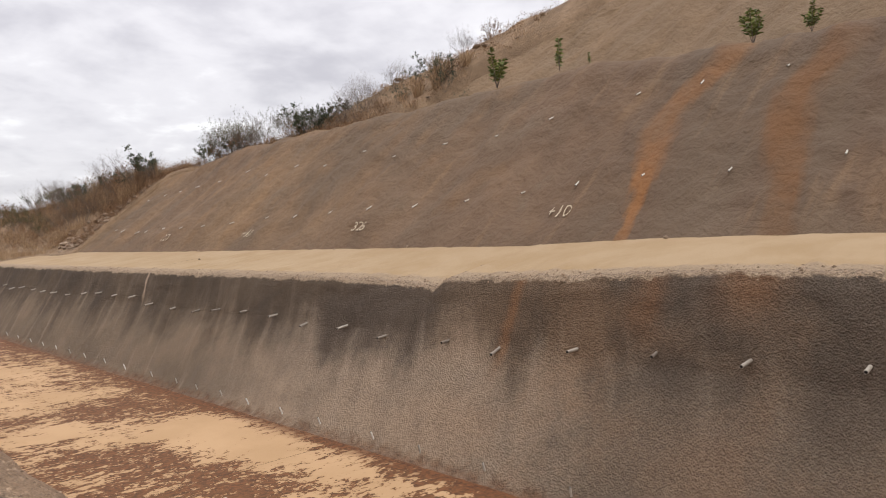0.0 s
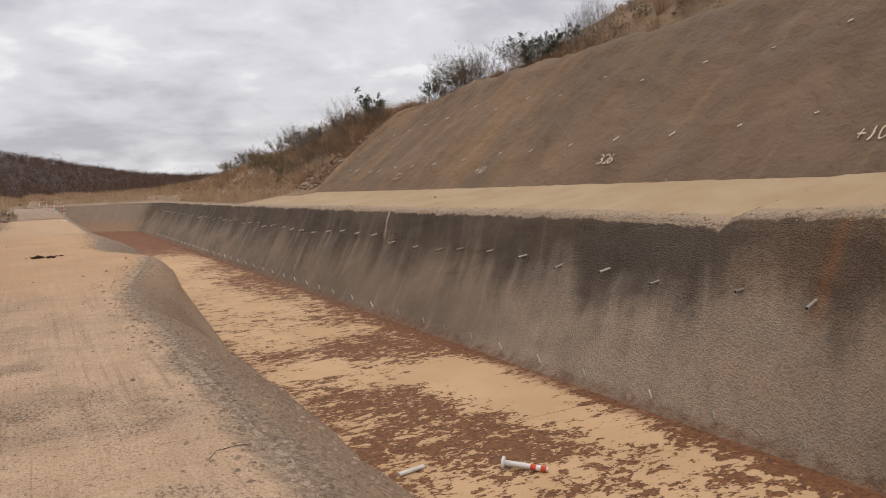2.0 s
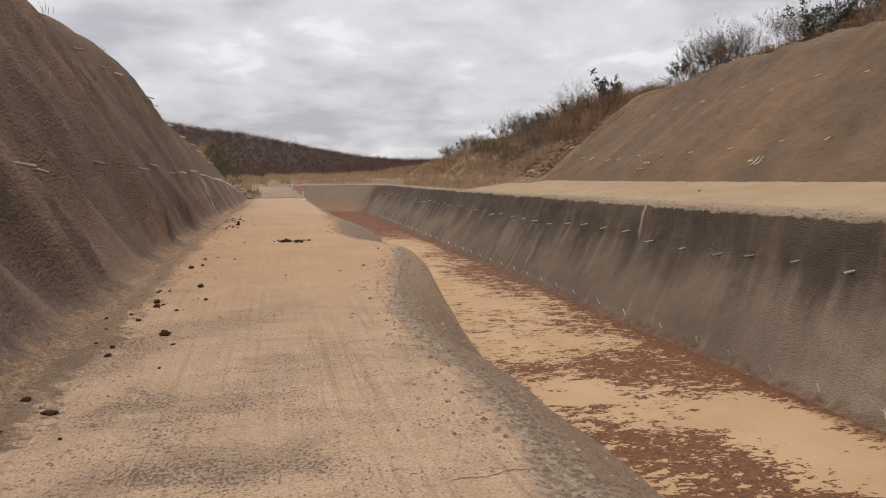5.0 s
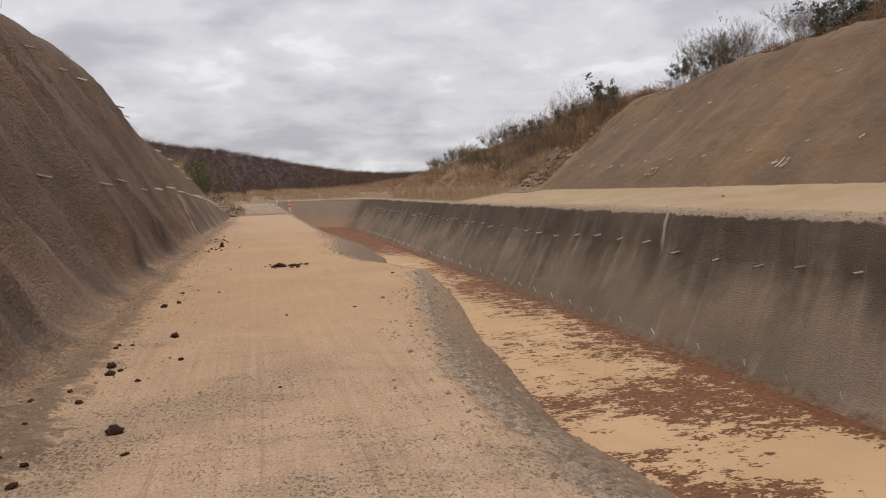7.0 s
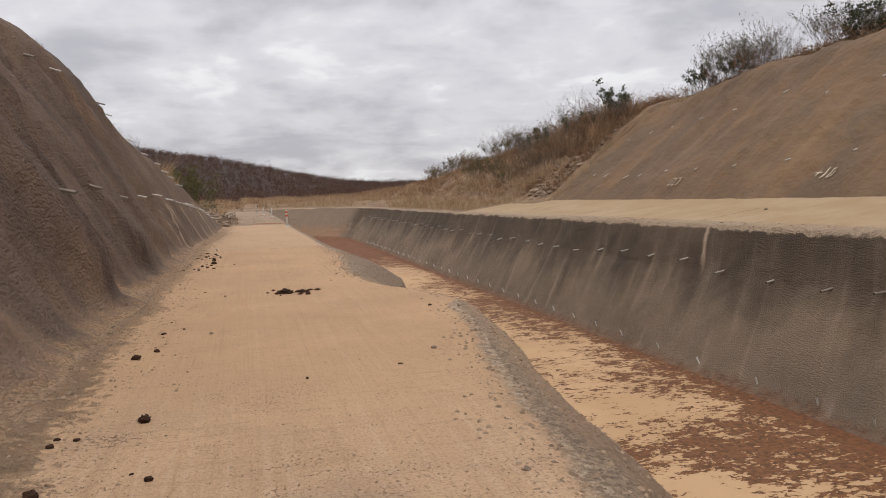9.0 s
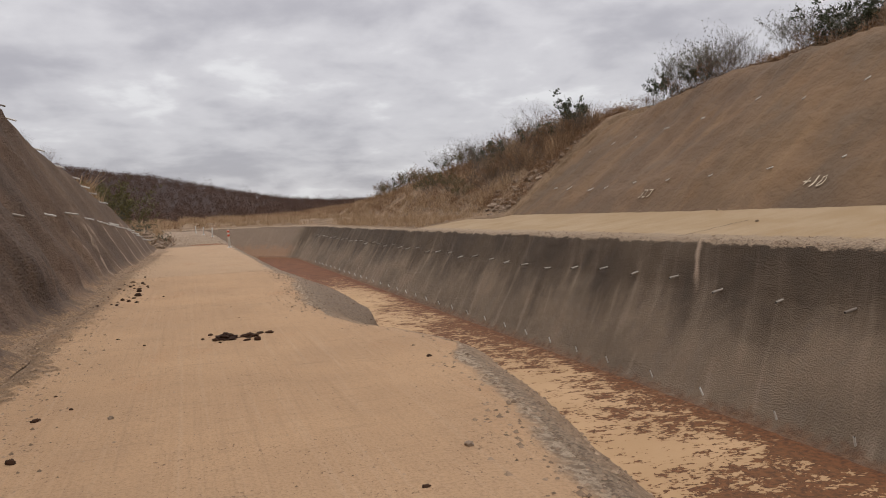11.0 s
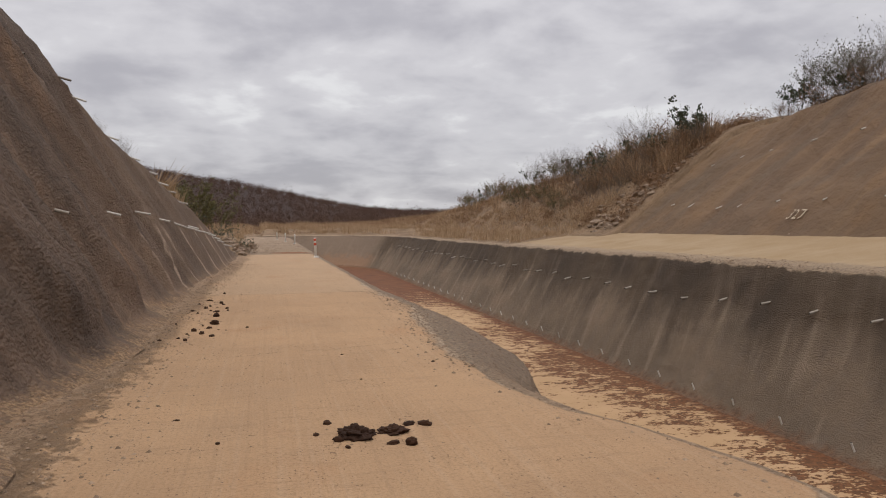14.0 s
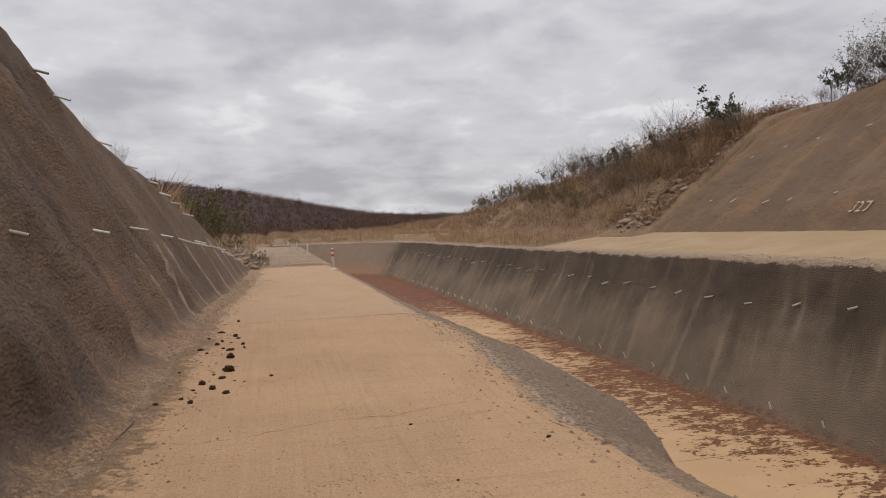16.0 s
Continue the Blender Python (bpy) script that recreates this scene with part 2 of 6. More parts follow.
def mat_canal_wall():
    pack = shotcrete("canal_wall_shotcrete", lump_scale=13.0)
    m, nt, bsdf, pos, sep, lump, fine, cell, run, cloudy, blotch = pack
    y, z = sep.outputs[1], sep.outputs[2]
    # water runs straight down the fall: bands that follow y alone, wavering slowly with height
    fall = node(nt, "ShaderNodeCombineXYZ", {0: 0.0, 1: mth(nt, "SUBTRACT", y, mth(nt, "MULTIPLY", z, 0.38)), 2: mth(nt, "MULTIPLY", z, 0.09)}).outputs[0]
    wide = nz(nt, fall, 0.42, 3, 0.5, 0.15)
    thin = nz(nt, scaled(nt, fall, 1, 1, 2.0, (0, 7, 3)), 1.5, 3, 0.5, 0.15)
    base = mixc(nt, rng(nt, cloudy, 0.35, 0.65), (0.175, 0.129, 0.087), (0.248, 0.180, 0.121))
    pale = mth(nt, "MULTIPLY", rng(nt, y, 27.0, 18.0, 0.0, 0.62), rng(nt, mth(nt, "ADD", y, mth(nt, "MULTIPLY", mth(nt, "SUBTRACT", blotch, 0.5), 5.0)), 7.0, 10.5))
    base = mixc(nt, pale, base, mixc(nt, rng(nt, cloudy, 0.38, 0.62), (0.385, 0.292, 0.210), (0.490, 0.364, 0.255)))
    base = mixc(nt, rng(nt, blotch, 0.50, 0.70, 0.0, 0.45), base, (0.215, 0.165, 0.123))
    base = mixc(nt, rng(nt, thin, 0.52, 0.72, 0.0, 0.28), base, (0.195, 0.150, 0.115))
    base = mixc(nt, rng(nt, thin, 0.46, 0.28, 0.0, 0.30), base, (0.440, 0.335, 0.245))
    # dark damp crust hanging from the lip in tongues of uneven length
    reach = mth(nt, "ADD", z, mth(nt, "ADD", mth(nt, "MULTIPLY", mth(nt, "SUBTRACT", thin, 0.5), 1.3), mth(nt, "MULTIPLY", mth(nt, "SUBTRACT", wide, 0.5), 3.4)))
    reach = mth(nt, "ADD", reach, rng(nt, y, 16.0, 36.0, 0.05, 0.35))
    wet = rng(nt, mth(nt, "ADD", reach, mth(nt, "MULTIPLY", mth(nt, "SUBTRACT", blotch, 0.5), 1.2)), -2.3, -0.5)
    wet = mth(nt, "MULTIPLY", wet, rng(nt, y, 104.0, 100.0, 0.3, 1.0))
    crust = mixc(nt, rng(nt, cloudy, 0.35, 0.65), (0.066, 0.047, 0.032), (0.103, 0.073, 0.047))
    crust = mixc(nt, rng(nt, thin, 0.50, 0.30, 0.0, 0.28), crust, (0.200, 0.145, 0.102))
    col = mixc(nt, mth(nt, "MULTIPLY", wet, 0.90), base, crust)
    col = mixc(nt, rng(nt, y, 100.5, 103.5, 0.0, 0.65), col, (0.310, 0.228, 0.165))
    silt = mth(nt, "MULTIPLY", rng(nt, y, 100.0, 102.5), rng(nt, mth(nt, "ADD", z, mth(nt, "MULTIPLY", mth(nt, "SUBTRACT", blotch, 0.5), 2.0)), -2.0, -3.0, 0.0, 0.8))
    col = mixc(nt, silt, col, (0.360, 0.215, 0.130))
    soak = mth(nt, "MULTIPLY", blob(nt, mth(nt, "ADD", y, mth(nt, "MULTIPLY", mth(nt, "SUBTRACT", cloudy, 0.5), 3.0)), 16.4, 1.9, 1.6), rng(nt, mth(nt, "ADD", z, mth(nt, "MULTIPLY", mth(nt, "SUBTRACT", blotch, 0.5), 1.6)), -2.2, -0.9, 0.0, 0.7))
    col = mixc(nt, soak, col, (0.105, 0.078, 0.058))
    # brown soil washed over the nearer end
    brown = mth(nt, "MULTIPLY", rng(nt, cloudy, 0.42, 0.64, 0.0, 0.55), rng(nt, y, 16.0, 7.0))
    col = mixc(nt, brown, col, (0.265, 0.160, 0.092))
    # darker patch over the nearer end, weaker towards the foot
    dark_patch = mth(nt, "MULTIPLY", rng(nt, mth(nt, "ADD", y, mth(nt, "MULTIPLY", mth(nt, "SUBTRACT", cloudy, 0.5), 4.0)), 9.2, 7.2, 0.0, 0.35), rng(nt, z, -3.4, -2.2, 0.55, 1.0))
    col = mixc(nt, dark_patch, col, (0.165, 0.125, 0.094))
    # rust tongues
    wob = mth(nt, "MULTIPLY", mth(nt, "SUBTRACT", nz(nt, scaled(nt, pos, 0.2, 1.2, 0.5), 1.0, 4, 0.6), 0.5), 1.0)
    yy = mth(nt, "ADD", mth(nt, "ADD", y, wob), mth(nt, "MULTIPLY", z, 0.12))
    rust = mth(nt, "MULTIPLY", blob(nt, yy, 11.15, 0.08, 0.30), rng(nt, z, -2.1, -1.0))
    rust2 = mth(nt, "MULTIPLY", blob(nt, yy, 7.7, 0.2, 0.5), rng(nt, z, -1.0, 0.1))
    rust3 = mth(nt, "MULTIPLY", blob(nt, yy, 5.7, 0.5, 0.7), rng(nt, z, -0.5, 0.5))
    allrust = mth(nt, "MAXIMUM", mth(nt, "MULTIPLY", rust, 0.75), mth(nt, "MAXIMUM", mth(nt, "MULTIPLY", rust2, 0.6), mth(nt, "MULTIPLY", rust3, 0.6)))
    col = mixc(nt, mth(nt, "MULTIPLY", allrust, 0.60), col, (0.290, 0.125, 0.045))
    # pale lime runs
    lime = nz(nt, scaled(nt, fall, 1, 1, 1, (0, 31.4, 0)), 0.95, 4, 0.6, 0.1)
    limem = mth(nt, "MULTIPLY", rng(nt, lime, 0.60, 0.74), rng(nt, y, 14, 24, 0.05, 0.24))
    col = mixc(nt, limem, col, (0.372, 0.280, 0.205))
    one = mth(nt, "ADD", mth(nt, "ADD", y, mth(nt, "MULTIPLY", wob, 0.25)), mth(nt, "MULTIPLY", z, -0.45))
    streak = mth(nt, "MULTIPLY", blob(nt, one, 32.45, 0.05, 0.12), rng(nt, z, -1.5, -0.4))
    col = mixc(nt, mth(nt, "MULTIPLY", streak, 0.85), col, (0.500, 0.370, 0.265))
    # red mud splashed on the foot
    foot = rng(nt, mth(nt, "ADD", z, mth(nt, "MULTIPLY", mth(nt, "SUBTRACT", nz(nt, pos, 2.6, 6, 0.7), 0.5), 0.8)), -3.45, -3.78)
    col = mixc(nt, mth(nt, "MULTIPLY", foot, 0.8), col, mixc(nt, rng(nt, nz(nt, pos, 6, 5, 0.7), 0.38, 0.62), (0.125, 0.062, 0.032), (0.225, 0.118, 0.062)))
    # pale rough lip
    lip = node(nt, "ShaderNodeAttribute", attribute_name="rim").outputs["Fac"]
    lipm = rng(nt, mth(nt, "ADD", lip, mth(nt, "ADD", mth(nt, "MULTIPLY", mth(nt, "SUBTRACT", nz(nt, pos, 4.0, 6, 0.75), 0.5), 1.2), mth(nt, "MULTIPLY", mth(nt, "SUBTRACT", nz(nt, pos, 0.7, 3, 0.6), 0.5), 1.1))), 0.52, 0.86)
    knob = nz(nt, pos, 15, 5, 0.7)
    col = mixc(nt, mth(nt, "MULTIPLY", lipm, 0.90), col, mixc(nt, rng(nt, knob, 0.36, 0.58), (0.245, 0.178, 0.122), (0.470, 0.345, 0.232)))
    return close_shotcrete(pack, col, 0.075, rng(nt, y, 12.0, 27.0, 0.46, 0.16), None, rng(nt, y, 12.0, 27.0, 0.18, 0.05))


def mat_left_wall():
    pack = shotcrete("canal_near_wall_shotcrete", 3.0)
    m, nt, bsdf, pos, sep, lump, fine, cell, run, cloudy, blotch = pack
    col = mixc(nt, rng(nt, cloudy, 0.35, 0.65), (0.360, 0.238, 0.148), (0.440, 0.292, 0.182))
    col = mixc(nt, rng(nt, blotch, 0.45, 0.7, 0, 0.4), col, (0.385, 0.265, 0.170))
    col = mixc(nt, rng(nt, sep.outputs[1], 25.2, 27.2, 0.0, 0.65), col, (0.315, 0.235, 0.167))
    # tan gravel stretch, colour lifted to offset the shade on its steep face
    col = mixc(nt, blob(nt, sep.outputs[1], 21.5, 4.0, 1.5), col, (0.500, 0.340, 0.212))
    # broken gravelly shoulder under the rim
    rim = node(nt, "ShaderNodeAttribute", attribute_name="rim").outputs["Fac"]
    crumble = rng(nt, mth(nt, "ADD", rim, mth(nt, "MULTIPLY", mth(nt, "SUBTRACT", nz(nt, pos, 2.3, 6, 0.7), 0.5), 1.0)), 0.42, 0.88)
    knob = nz(nt, pos, 20, 5, 0.68)
    crumble = mth(nt, "MULTIPLY", crumble, mth(nt, "SUBTRACT", 1.0, mth(nt, "MULTIPLY", blob(nt, sep.outputs[1], 23.9, 1.6, 1.2), 0.8)))
    col = mixc(nt, mth(nt, "MULTIPLY", crumble, 0.85), col, mixc(nt, rng(nt, knob, 0.40, 0.58), (0.240, 0.172, 0.117), (0.500, 0.365, 0.245)))
    foot = rng(nt, mth(nt, "ADD", sep.outputs[2], mth(nt, "MULTIPLY", mth(nt, "SUBTRACT", blotch, 0.5), 0.9)), -3.17, -3.57)
    col = mixc(nt, mth(nt, "MULTIPLY", foot, 0.7), col, (0.287, 0.109, 0.042))
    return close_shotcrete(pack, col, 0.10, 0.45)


def mat_slope_west():
    pack = shotcrete("west_slope_shotcrete", 6.0, 14.0)
    m, nt, bsdf, pos, sep, lump, fine, cell, run, cloudy, blotch = pack
    y, z = sep.outputs[1], sep.outputs[2]
    col = mixc(nt, rng(nt, cloudy, 0.35, 0.65), (0.184, 0.126, 0.089), (0.236, 0.157, 0.108))
    col = mixc(nt, rng(nt, run, 0.48, 0.66, 0, 0.7), col, (0.153, 0.106, 0.080))
    col = mixc(nt, rng(nt, run, 0.42, 0.30, 0, 0.6), col, (0.317, 0.195, 0.117))
    diag = node(nt, "ShaderNodeCombineXYZ", {0: mth(nt, "MULTIPLY", sep.outputs[0], 0.3), 1: mth(nt, "ADD", mth(nt, "MULTIPLY", y, 0.8), mth(nt, "MULTIPLY", z, 0.30)), 2: mth(nt, "MULTIPLY", z, 0.10)}).outputs[0]
    vein = nz(nt, diag, 1.0, 4, 0.58, 0.35)
    col = mixc(nt, rng(nt, vein, 0.49, 0.64, 0, 0.68), col, (0.096, 0.072, 0.057))
    col = mixc(nt, rng(nt, vein, 0.44, 0.32, 0, 0.60), col, (0.318, 0.215, 0.142))
    col = mixc(nt, rng(nt, nz(nt, scaled(nt, diag, 0.45, 0.45, 1.2, (8, 3, 1)), 1.0, 3, 0.5, 0.4), 0.50, 0.64, 0, 0.55), col, (0.115, 0.088, 0.070))
    ending = rng(nt, y, 32.0, 37.0)
    col = mixc(nt, mth(nt, "MULTIPLY", ending, 0.62), col, mixc(nt, rng(nt, cloudy, 0.35, 0.65), (0.176, 0.124, 0.088), (0.222, 0.156, 0.108)))
    wob = mth(nt, "MULTIPLY", mth(nt, "SUBTRACT", nz(nt, scaled(nt, pos, 0.2, 0.45, 0.9), 1.0, 3, 0.55), 0.5), 0.6)
    turn = mth(nt, "FRACT", mth(nt, "DIVIDE", mth(nt, "ADD", mth(nt, "ADD", y, wob), mth(nt, "ADD", mth(nt, "MULTIPLY", z, 0.22), 50 * 2.08 - 5.75)), 2.08))
    drip = mth(nt, "MULTIPLY", blob(nt, turn, 0.5, 0.028, 0.05), mth(nt, "MULTIPLY", rng(nt, y, 30, 36), mth(nt, "MULTIPLY", rng(nt, z, 1.55, 1.3), rng(nt, blotch, 0.36, 0.52, 0.35, 1.0))))
    col = mixc(nt, mth(nt, "MULTIPLY", drip, 0.9), col, (0.500, 0.375, 0.275))
    graze = rng(nt, mth(nt, "ADD", z, mth(nt, "MULTIPLY", mth(nt, "SUBTRACT", nz(nt, pos, 3.5, 8, 0.80), 0.5), 0.8)), 0.24, -0.06)
    graze = mth(nt, "MULTIPLY", graze, rng(nt, ending, 0.0, 1.0, 1.0, 0.45))
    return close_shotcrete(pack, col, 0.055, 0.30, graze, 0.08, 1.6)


def mat_slope_east(name="east_slope_shotcrete", upper=False):
    pack = shotcrete(name, 12.0 if not upper else 17.0)
    m, nt, bsdf, pos, sep, lump, fine, cell, run, cloudy, blotch = pack
    y, z = sep.outputs[1], sep.outputs[2]
    # broad soft runs down the fall of the slope
    fall = node(nt, "ShaderNodeCombineXYZ", {0: mth(nt, "MULTIPLY", sep.outputs[0], 0.06), 1: mth(nt, "ADD", mth(nt, "MULTIPLY", y, 0.34), mth(nt, "MULTIPLY", z, 0.04)), 2: mth(nt, "MULTIPLY", z, 0.10)}).outputs[0]
    tide = nz(nt, fall, 1.0, 3, 0.5, 0.35)
    thread = nz(nt, scaled(nt, fall, 3.4, 3.4, 2.2, (5, 5, 5)), 1.0, 4, 0.55, 0.3)
    mottle = nz(nt, scaled(nt, pos, 1, 1, 0.8, (2, 4, 8)), 0.42, 7, 0.58, 0.3)
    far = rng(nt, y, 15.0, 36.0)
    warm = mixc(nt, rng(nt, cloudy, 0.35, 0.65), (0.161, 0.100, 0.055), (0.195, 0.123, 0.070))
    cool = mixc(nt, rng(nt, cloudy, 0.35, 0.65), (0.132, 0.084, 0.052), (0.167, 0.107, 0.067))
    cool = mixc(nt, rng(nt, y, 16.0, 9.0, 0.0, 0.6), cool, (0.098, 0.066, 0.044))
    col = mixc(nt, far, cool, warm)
    grey = mth(nt, "MULTIPLY", blob(nt, y, 47.0, 6.0, 4.0), rng(nt, cloudy, 0.66, 0.42, 0.55, 0.95))
    col = mixc(nt, grey, col, cool)
    col = mixc(nt, rng(nt, tide, 0.48, 0.64, 0, 0.78), col, (0.129, 0.090, 0.059))
    col = mixc(nt, mth(nt, "MULTIPLY", rng(nt, tide, 0.46, 0.30, 0, 0.25), far), col, (0.319, 0.200, 0.100))
    col = mixc(nt, rng(nt, thread, 0.50, 0.72, 0, 0.30), col, (0.141, 0.093, 0.056))
    col = mixc(nt, rng(nt, thread, 0.46, 0.28, 0, 0.30), col, (0.300, 0.188, 0.102))
    col = mixc(nt, mth(nt, "MULTIPLY", rng(nt, mottle, 0.50, 0.68, 0, 0.40), rng(nt, y, 10.0, 24.0, 0.35, 1.0)), col, (0.228, 0.130, 0.064))
    col = mixc(nt, rng(nt, mottle, 0.46, 0.32, 0, 0.60), col, (0.158, 0.112, 0.074))
    if not upper:
        wob = mth(nt, "MULTIPLY", mth(nt, "SUBTRACT", nz(nt, scaled(nt, pos, 0.25, 0.5, 0.35), 1.0, 3, 0.5), 0.5), 1.3)
        edge_n = mth(nt, "MULTIPLY", mth(nt, "SUBTRACT", nz(nt, scaled(nt, pos, 0.6, 2.2, 0.7), 1.0, 5, 0.62), 0.5), 0.7)
        for c, up_, back, top, half, grow, strong, rust in ((10.95, 0.5, 1.35, 7.6, 0.20, 0.36, 0.85, (0.250, 0.112, 0.040)), (6.70, 0.75, 0.95, 7.2, 0.36, 0.22, 0.86, (0.165, 0.080, 0.033))):
            mid = mth(nt, "SUBTRACT", mth(nt, "ADD", c, rng(nt, z, 1.5, 5.0, 0.0, up_)), rng(nt, z, 5.2, top, 0.0, back))
            off = mth(nt, "ABSOLUTE", mth(nt, "SUBTRACT", mth(nt, "ADD", y, mth(nt, "ADD", mth(nt, "MULTIPLY", wob, 0.5), edge_n)), mid))
            side_ = mth(nt, "DIVIDE", off, mth(nt, "ADD", half, rng(nt, z, 1.6, 4.6, 0.0, grow)))
            band = mth(nt, "MULTIPLY", mth(nt, "MULTIPLY", rng(nt, side_, 1.5, 0.5), rng(nt, mottle, 0.34, 0.60, 0.45, 1.0)), rng(nt, z, 8.2, 6.0, 0.35, 1.0))
            col = mixc(nt, mth(nt, "MULTIPLY", band, strong), col, rust)
        foot = rng(nt, z, 1.9, 1.2)
        col = mixc(nt, mth(nt, "MULTIPLY", foot, rng(nt, blotch, 0.45, 0.6, 0.15, 0.5)), col, (0.133, 0.085, 0.051))
    else:
        col = mixc(nt, 0.5, col, (0.262, 0.180, 0.106))
    return close_shotcrete(pack, col, 0.018, 0.10, None, 0.03, 7.0)


def mat_bench():
    m, nt, bsdf, pos = material("bench_concrete")
    cloudy = nz(nt, pos, 0.5, 5, 0.62, 0.3)
    spot = nz(nt, pos, 5, 5, 0.7)
    grain = nz(nt, pos, 40, 3, 0.7)
    col = mixc(nt, rng(nt, cloudy, 0.35, 0.65), (0.330, 0.227, 0.123), (0.379, 0.273, 0.163))
    col = mixc(nt, rng(nt, spot, 0.6, 0.75, 0, 0.35), col, (0.258, 0.184, 0.113))
    rim = node(nt, "ShaderNodeAttribute", attribute_name="rim").outputs["Fac"]
    edge = rng(nt, mth(nt, "ADD", rim, mth(nt, "MULTIPLY", mth(nt, "SUBTRACT", nz(nt, pos, 2.6, 6, 0.7), 0.5), 0.9)), 0.45, 0.75)
    lump = nz(nt, pos, 20, 5, 0.7)
    col = mixc(nt, mth(nt, "MULTIPLY", edge, 0.8), col, mixc(nt, rng(nt, lump, 0.35, 0.62), (0.250, 0.184, 0.124), (0.430, 0.322, 0.218)))
    col = mixc(nt, rng(nt, grain, 0.4, 0.75, 0, 0.25), col, (0.215, 0.144, 0.084))
    h = mth(nt, "ADD", mth(nt, "MULTIPLY", lump, mth(nt, "ADD", mth(nt, "MULTIPLY", edge, 1.0), 0.12)), mth(nt, "MULTIPLY", grain, 0.1))
    finish(nt, bsdf, col, h, 0.04)
    return m


def mat_floor():
    m, nt, bsdf, pos = material("canal_floor_concrete", 0.8)
    sep = node(nt, "ShaderNodeSeparateXYZ", {0: pos})
    x, y = sep.outputs[0], sep.outputs[1]
    cloudy = nz(nt, pos, 0.4, 4, 0.55)
    col = mixc(nt, rng(nt, cloudy, 0.35, 0.65), (0.425, 0.268, 0.138), (0.480, 0.308, 0.165))
    # dried red mud in ragged scales: dense in some reaches, washed clean in others
    scale_ = nz(nt, scaled(nt, pos, 0.9, 1.5, 1, (2.2, 0.8, 0)), 1.0, 3, 0.55, 0.4)
    ragged = nz(nt, scaled(nt, pos, 2.6, 4.6, 1), 1.0, 4, 0.62, 0.5)
    crumb = nz(nt, scaled(nt, pos, 9, 14, 1), 1.0, 3, 0.6, 0.3)
    bias = rng(nt, mth(nt, "ADD", x, mth(nt, "MULTIPLY", mth(nt, "SUBTRACT", ragged, 0.5), 1.2)), 10.2, 11.3, 0.0, rng(nt, y, 22.0, 34.0, 0.11, 0.035))
    bias = mth(nt, "ADD", bias, mth(nt, "ADD", rng(nt, x, 5.6, 4.6, 0.0, 0.12), rng(nt, y, 56.0, 88.0, 0.0, 0.22)))
    reaches = ((11.2, 48.0, 1.8, 9.0, 0.03), (7.6, 40.0, 1.5, 6.0, -0.08), (7.2, 54.0, 1.6, 6.0, -0.05), (9.9, 17.8, 1.7, 3.0, -0.15), (10.6, 13.6, 1.6, 1.3, -0.08), (6.2, 22.6, 1.6, 1.5, -0.09), (8.6, 20.2, 1.9, 1.0, -0.06), (7.0, 31.0, 2.4, 6.0, -0.05), (9.0, 34.0, 1.6, 1.4, -0.06), (8.6, 26.9, 2.2, 1.0, -0.05),
               (7.3, 16.8, 2.2, 2.8, 0.06), (8.8, 23.7, 4.0, 1.5, 0.07), (10.6, 26.6, 1.7, 2.4, 0.02), (11.0, 31.2, 1.5, 2.6, 0.03), (9.8, 40.5, 2.4, 5.5, 0.035), (8.6, 14.0, 1.6, 1.0, 0.05), (7.0, 48.0, 2.4, 5.0, -0.04), (8.5, 58.0, 2.5, 5.0, -0.08))
    for cx, cy, rx, ry, amp in reaches:
        near_ = mth(nt, "ADD", mth(nt, "POWER", mth(nt, "MULTIPLY", mth(nt, "SUBTRACT", x, cx), 1.0 / rx), 2.0), mth(nt, "POWER", mth(nt, "MULTIPLY", mth(nt, "SUBTRACT", y, cy), 1.0 / ry), 2.0))
        bias = mth(nt, "ADD", bias, rng(nt, near_, 1.7, 0.1, 0.0, amp))
    amount = mth(nt, "ADD", bias, mth(nt, "ADD", mth(nt, "MULTIPLY", scale_, 0.32), mth(nt, "ADD", mth(nt, "MULTIPLY", ragged, 0.54), mth(nt, "MULTIPLY", crumb, 0.38))))
    mud = rng(nt, amount, 0.628, 0.638)
    mudc = mixc(nt, rng(nt, nz(nt, pos, 7, 6, 0.72), 0.36, 0.62), (0.058, 0.022, 0.009), (0.170, 0.068, 0.025))
    mudc = mixc(nt, rng(nt, amount, 0.68, 0.90, 0.0, 0.5), mudc, (0.165, 0.068, 0.027))
    mudc = mixc(nt, rng(nt, y, 36.0, 60.0, 0.0, 0.8), mudc, mixc(nt, rng(nt, nz(nt, scaled(nt, pos, 0.5, 1.6, 1), 1.6, 5, 0.6), 0.35, 0.65), (0.080, 0.026, 0.010), (0.190, 0.064, 0.023)))
    halo = rng(nt, amount, 0.56, 0.64, 0.0, 0.18)
    col = mixc(nt, halo, col, (0.400, 0.215, 0.098))
    grain = nz(nt, pos, 30, 3, 0.7)
    col = mixc(nt, rng(nt, grain, 0.45, 0.8, 0, 0.2), col, (0.282, 0.157, 0.079))
    # brown wash settled along the wall foot
    wash = rng(nt, mth(nt, "ADD", x, mth(nt, "MULTIPLY", mth(nt, "SUBTRACT", ragged, 0.5), 0.9)), 10.7, 11.3, 0.0, 0.92)
    col = mixc(nt, wash, col, (0.165, 0.076, 0.036))
    col = mixc(nt, mth(nt, "MULTIPLY", mud, 0.94), col, mudc)
    h = mth(nt, "ADD", mth(nt, "MULTIPLY", mud, mth(nt, "ADD", 0.4, mth(nt, "MULTIPLY", ragged, 0.6))), mth(nt, "MULTIPLY", grain, 0.15))
    finish(nt, bsdf, col, h, 0.02)
    return m


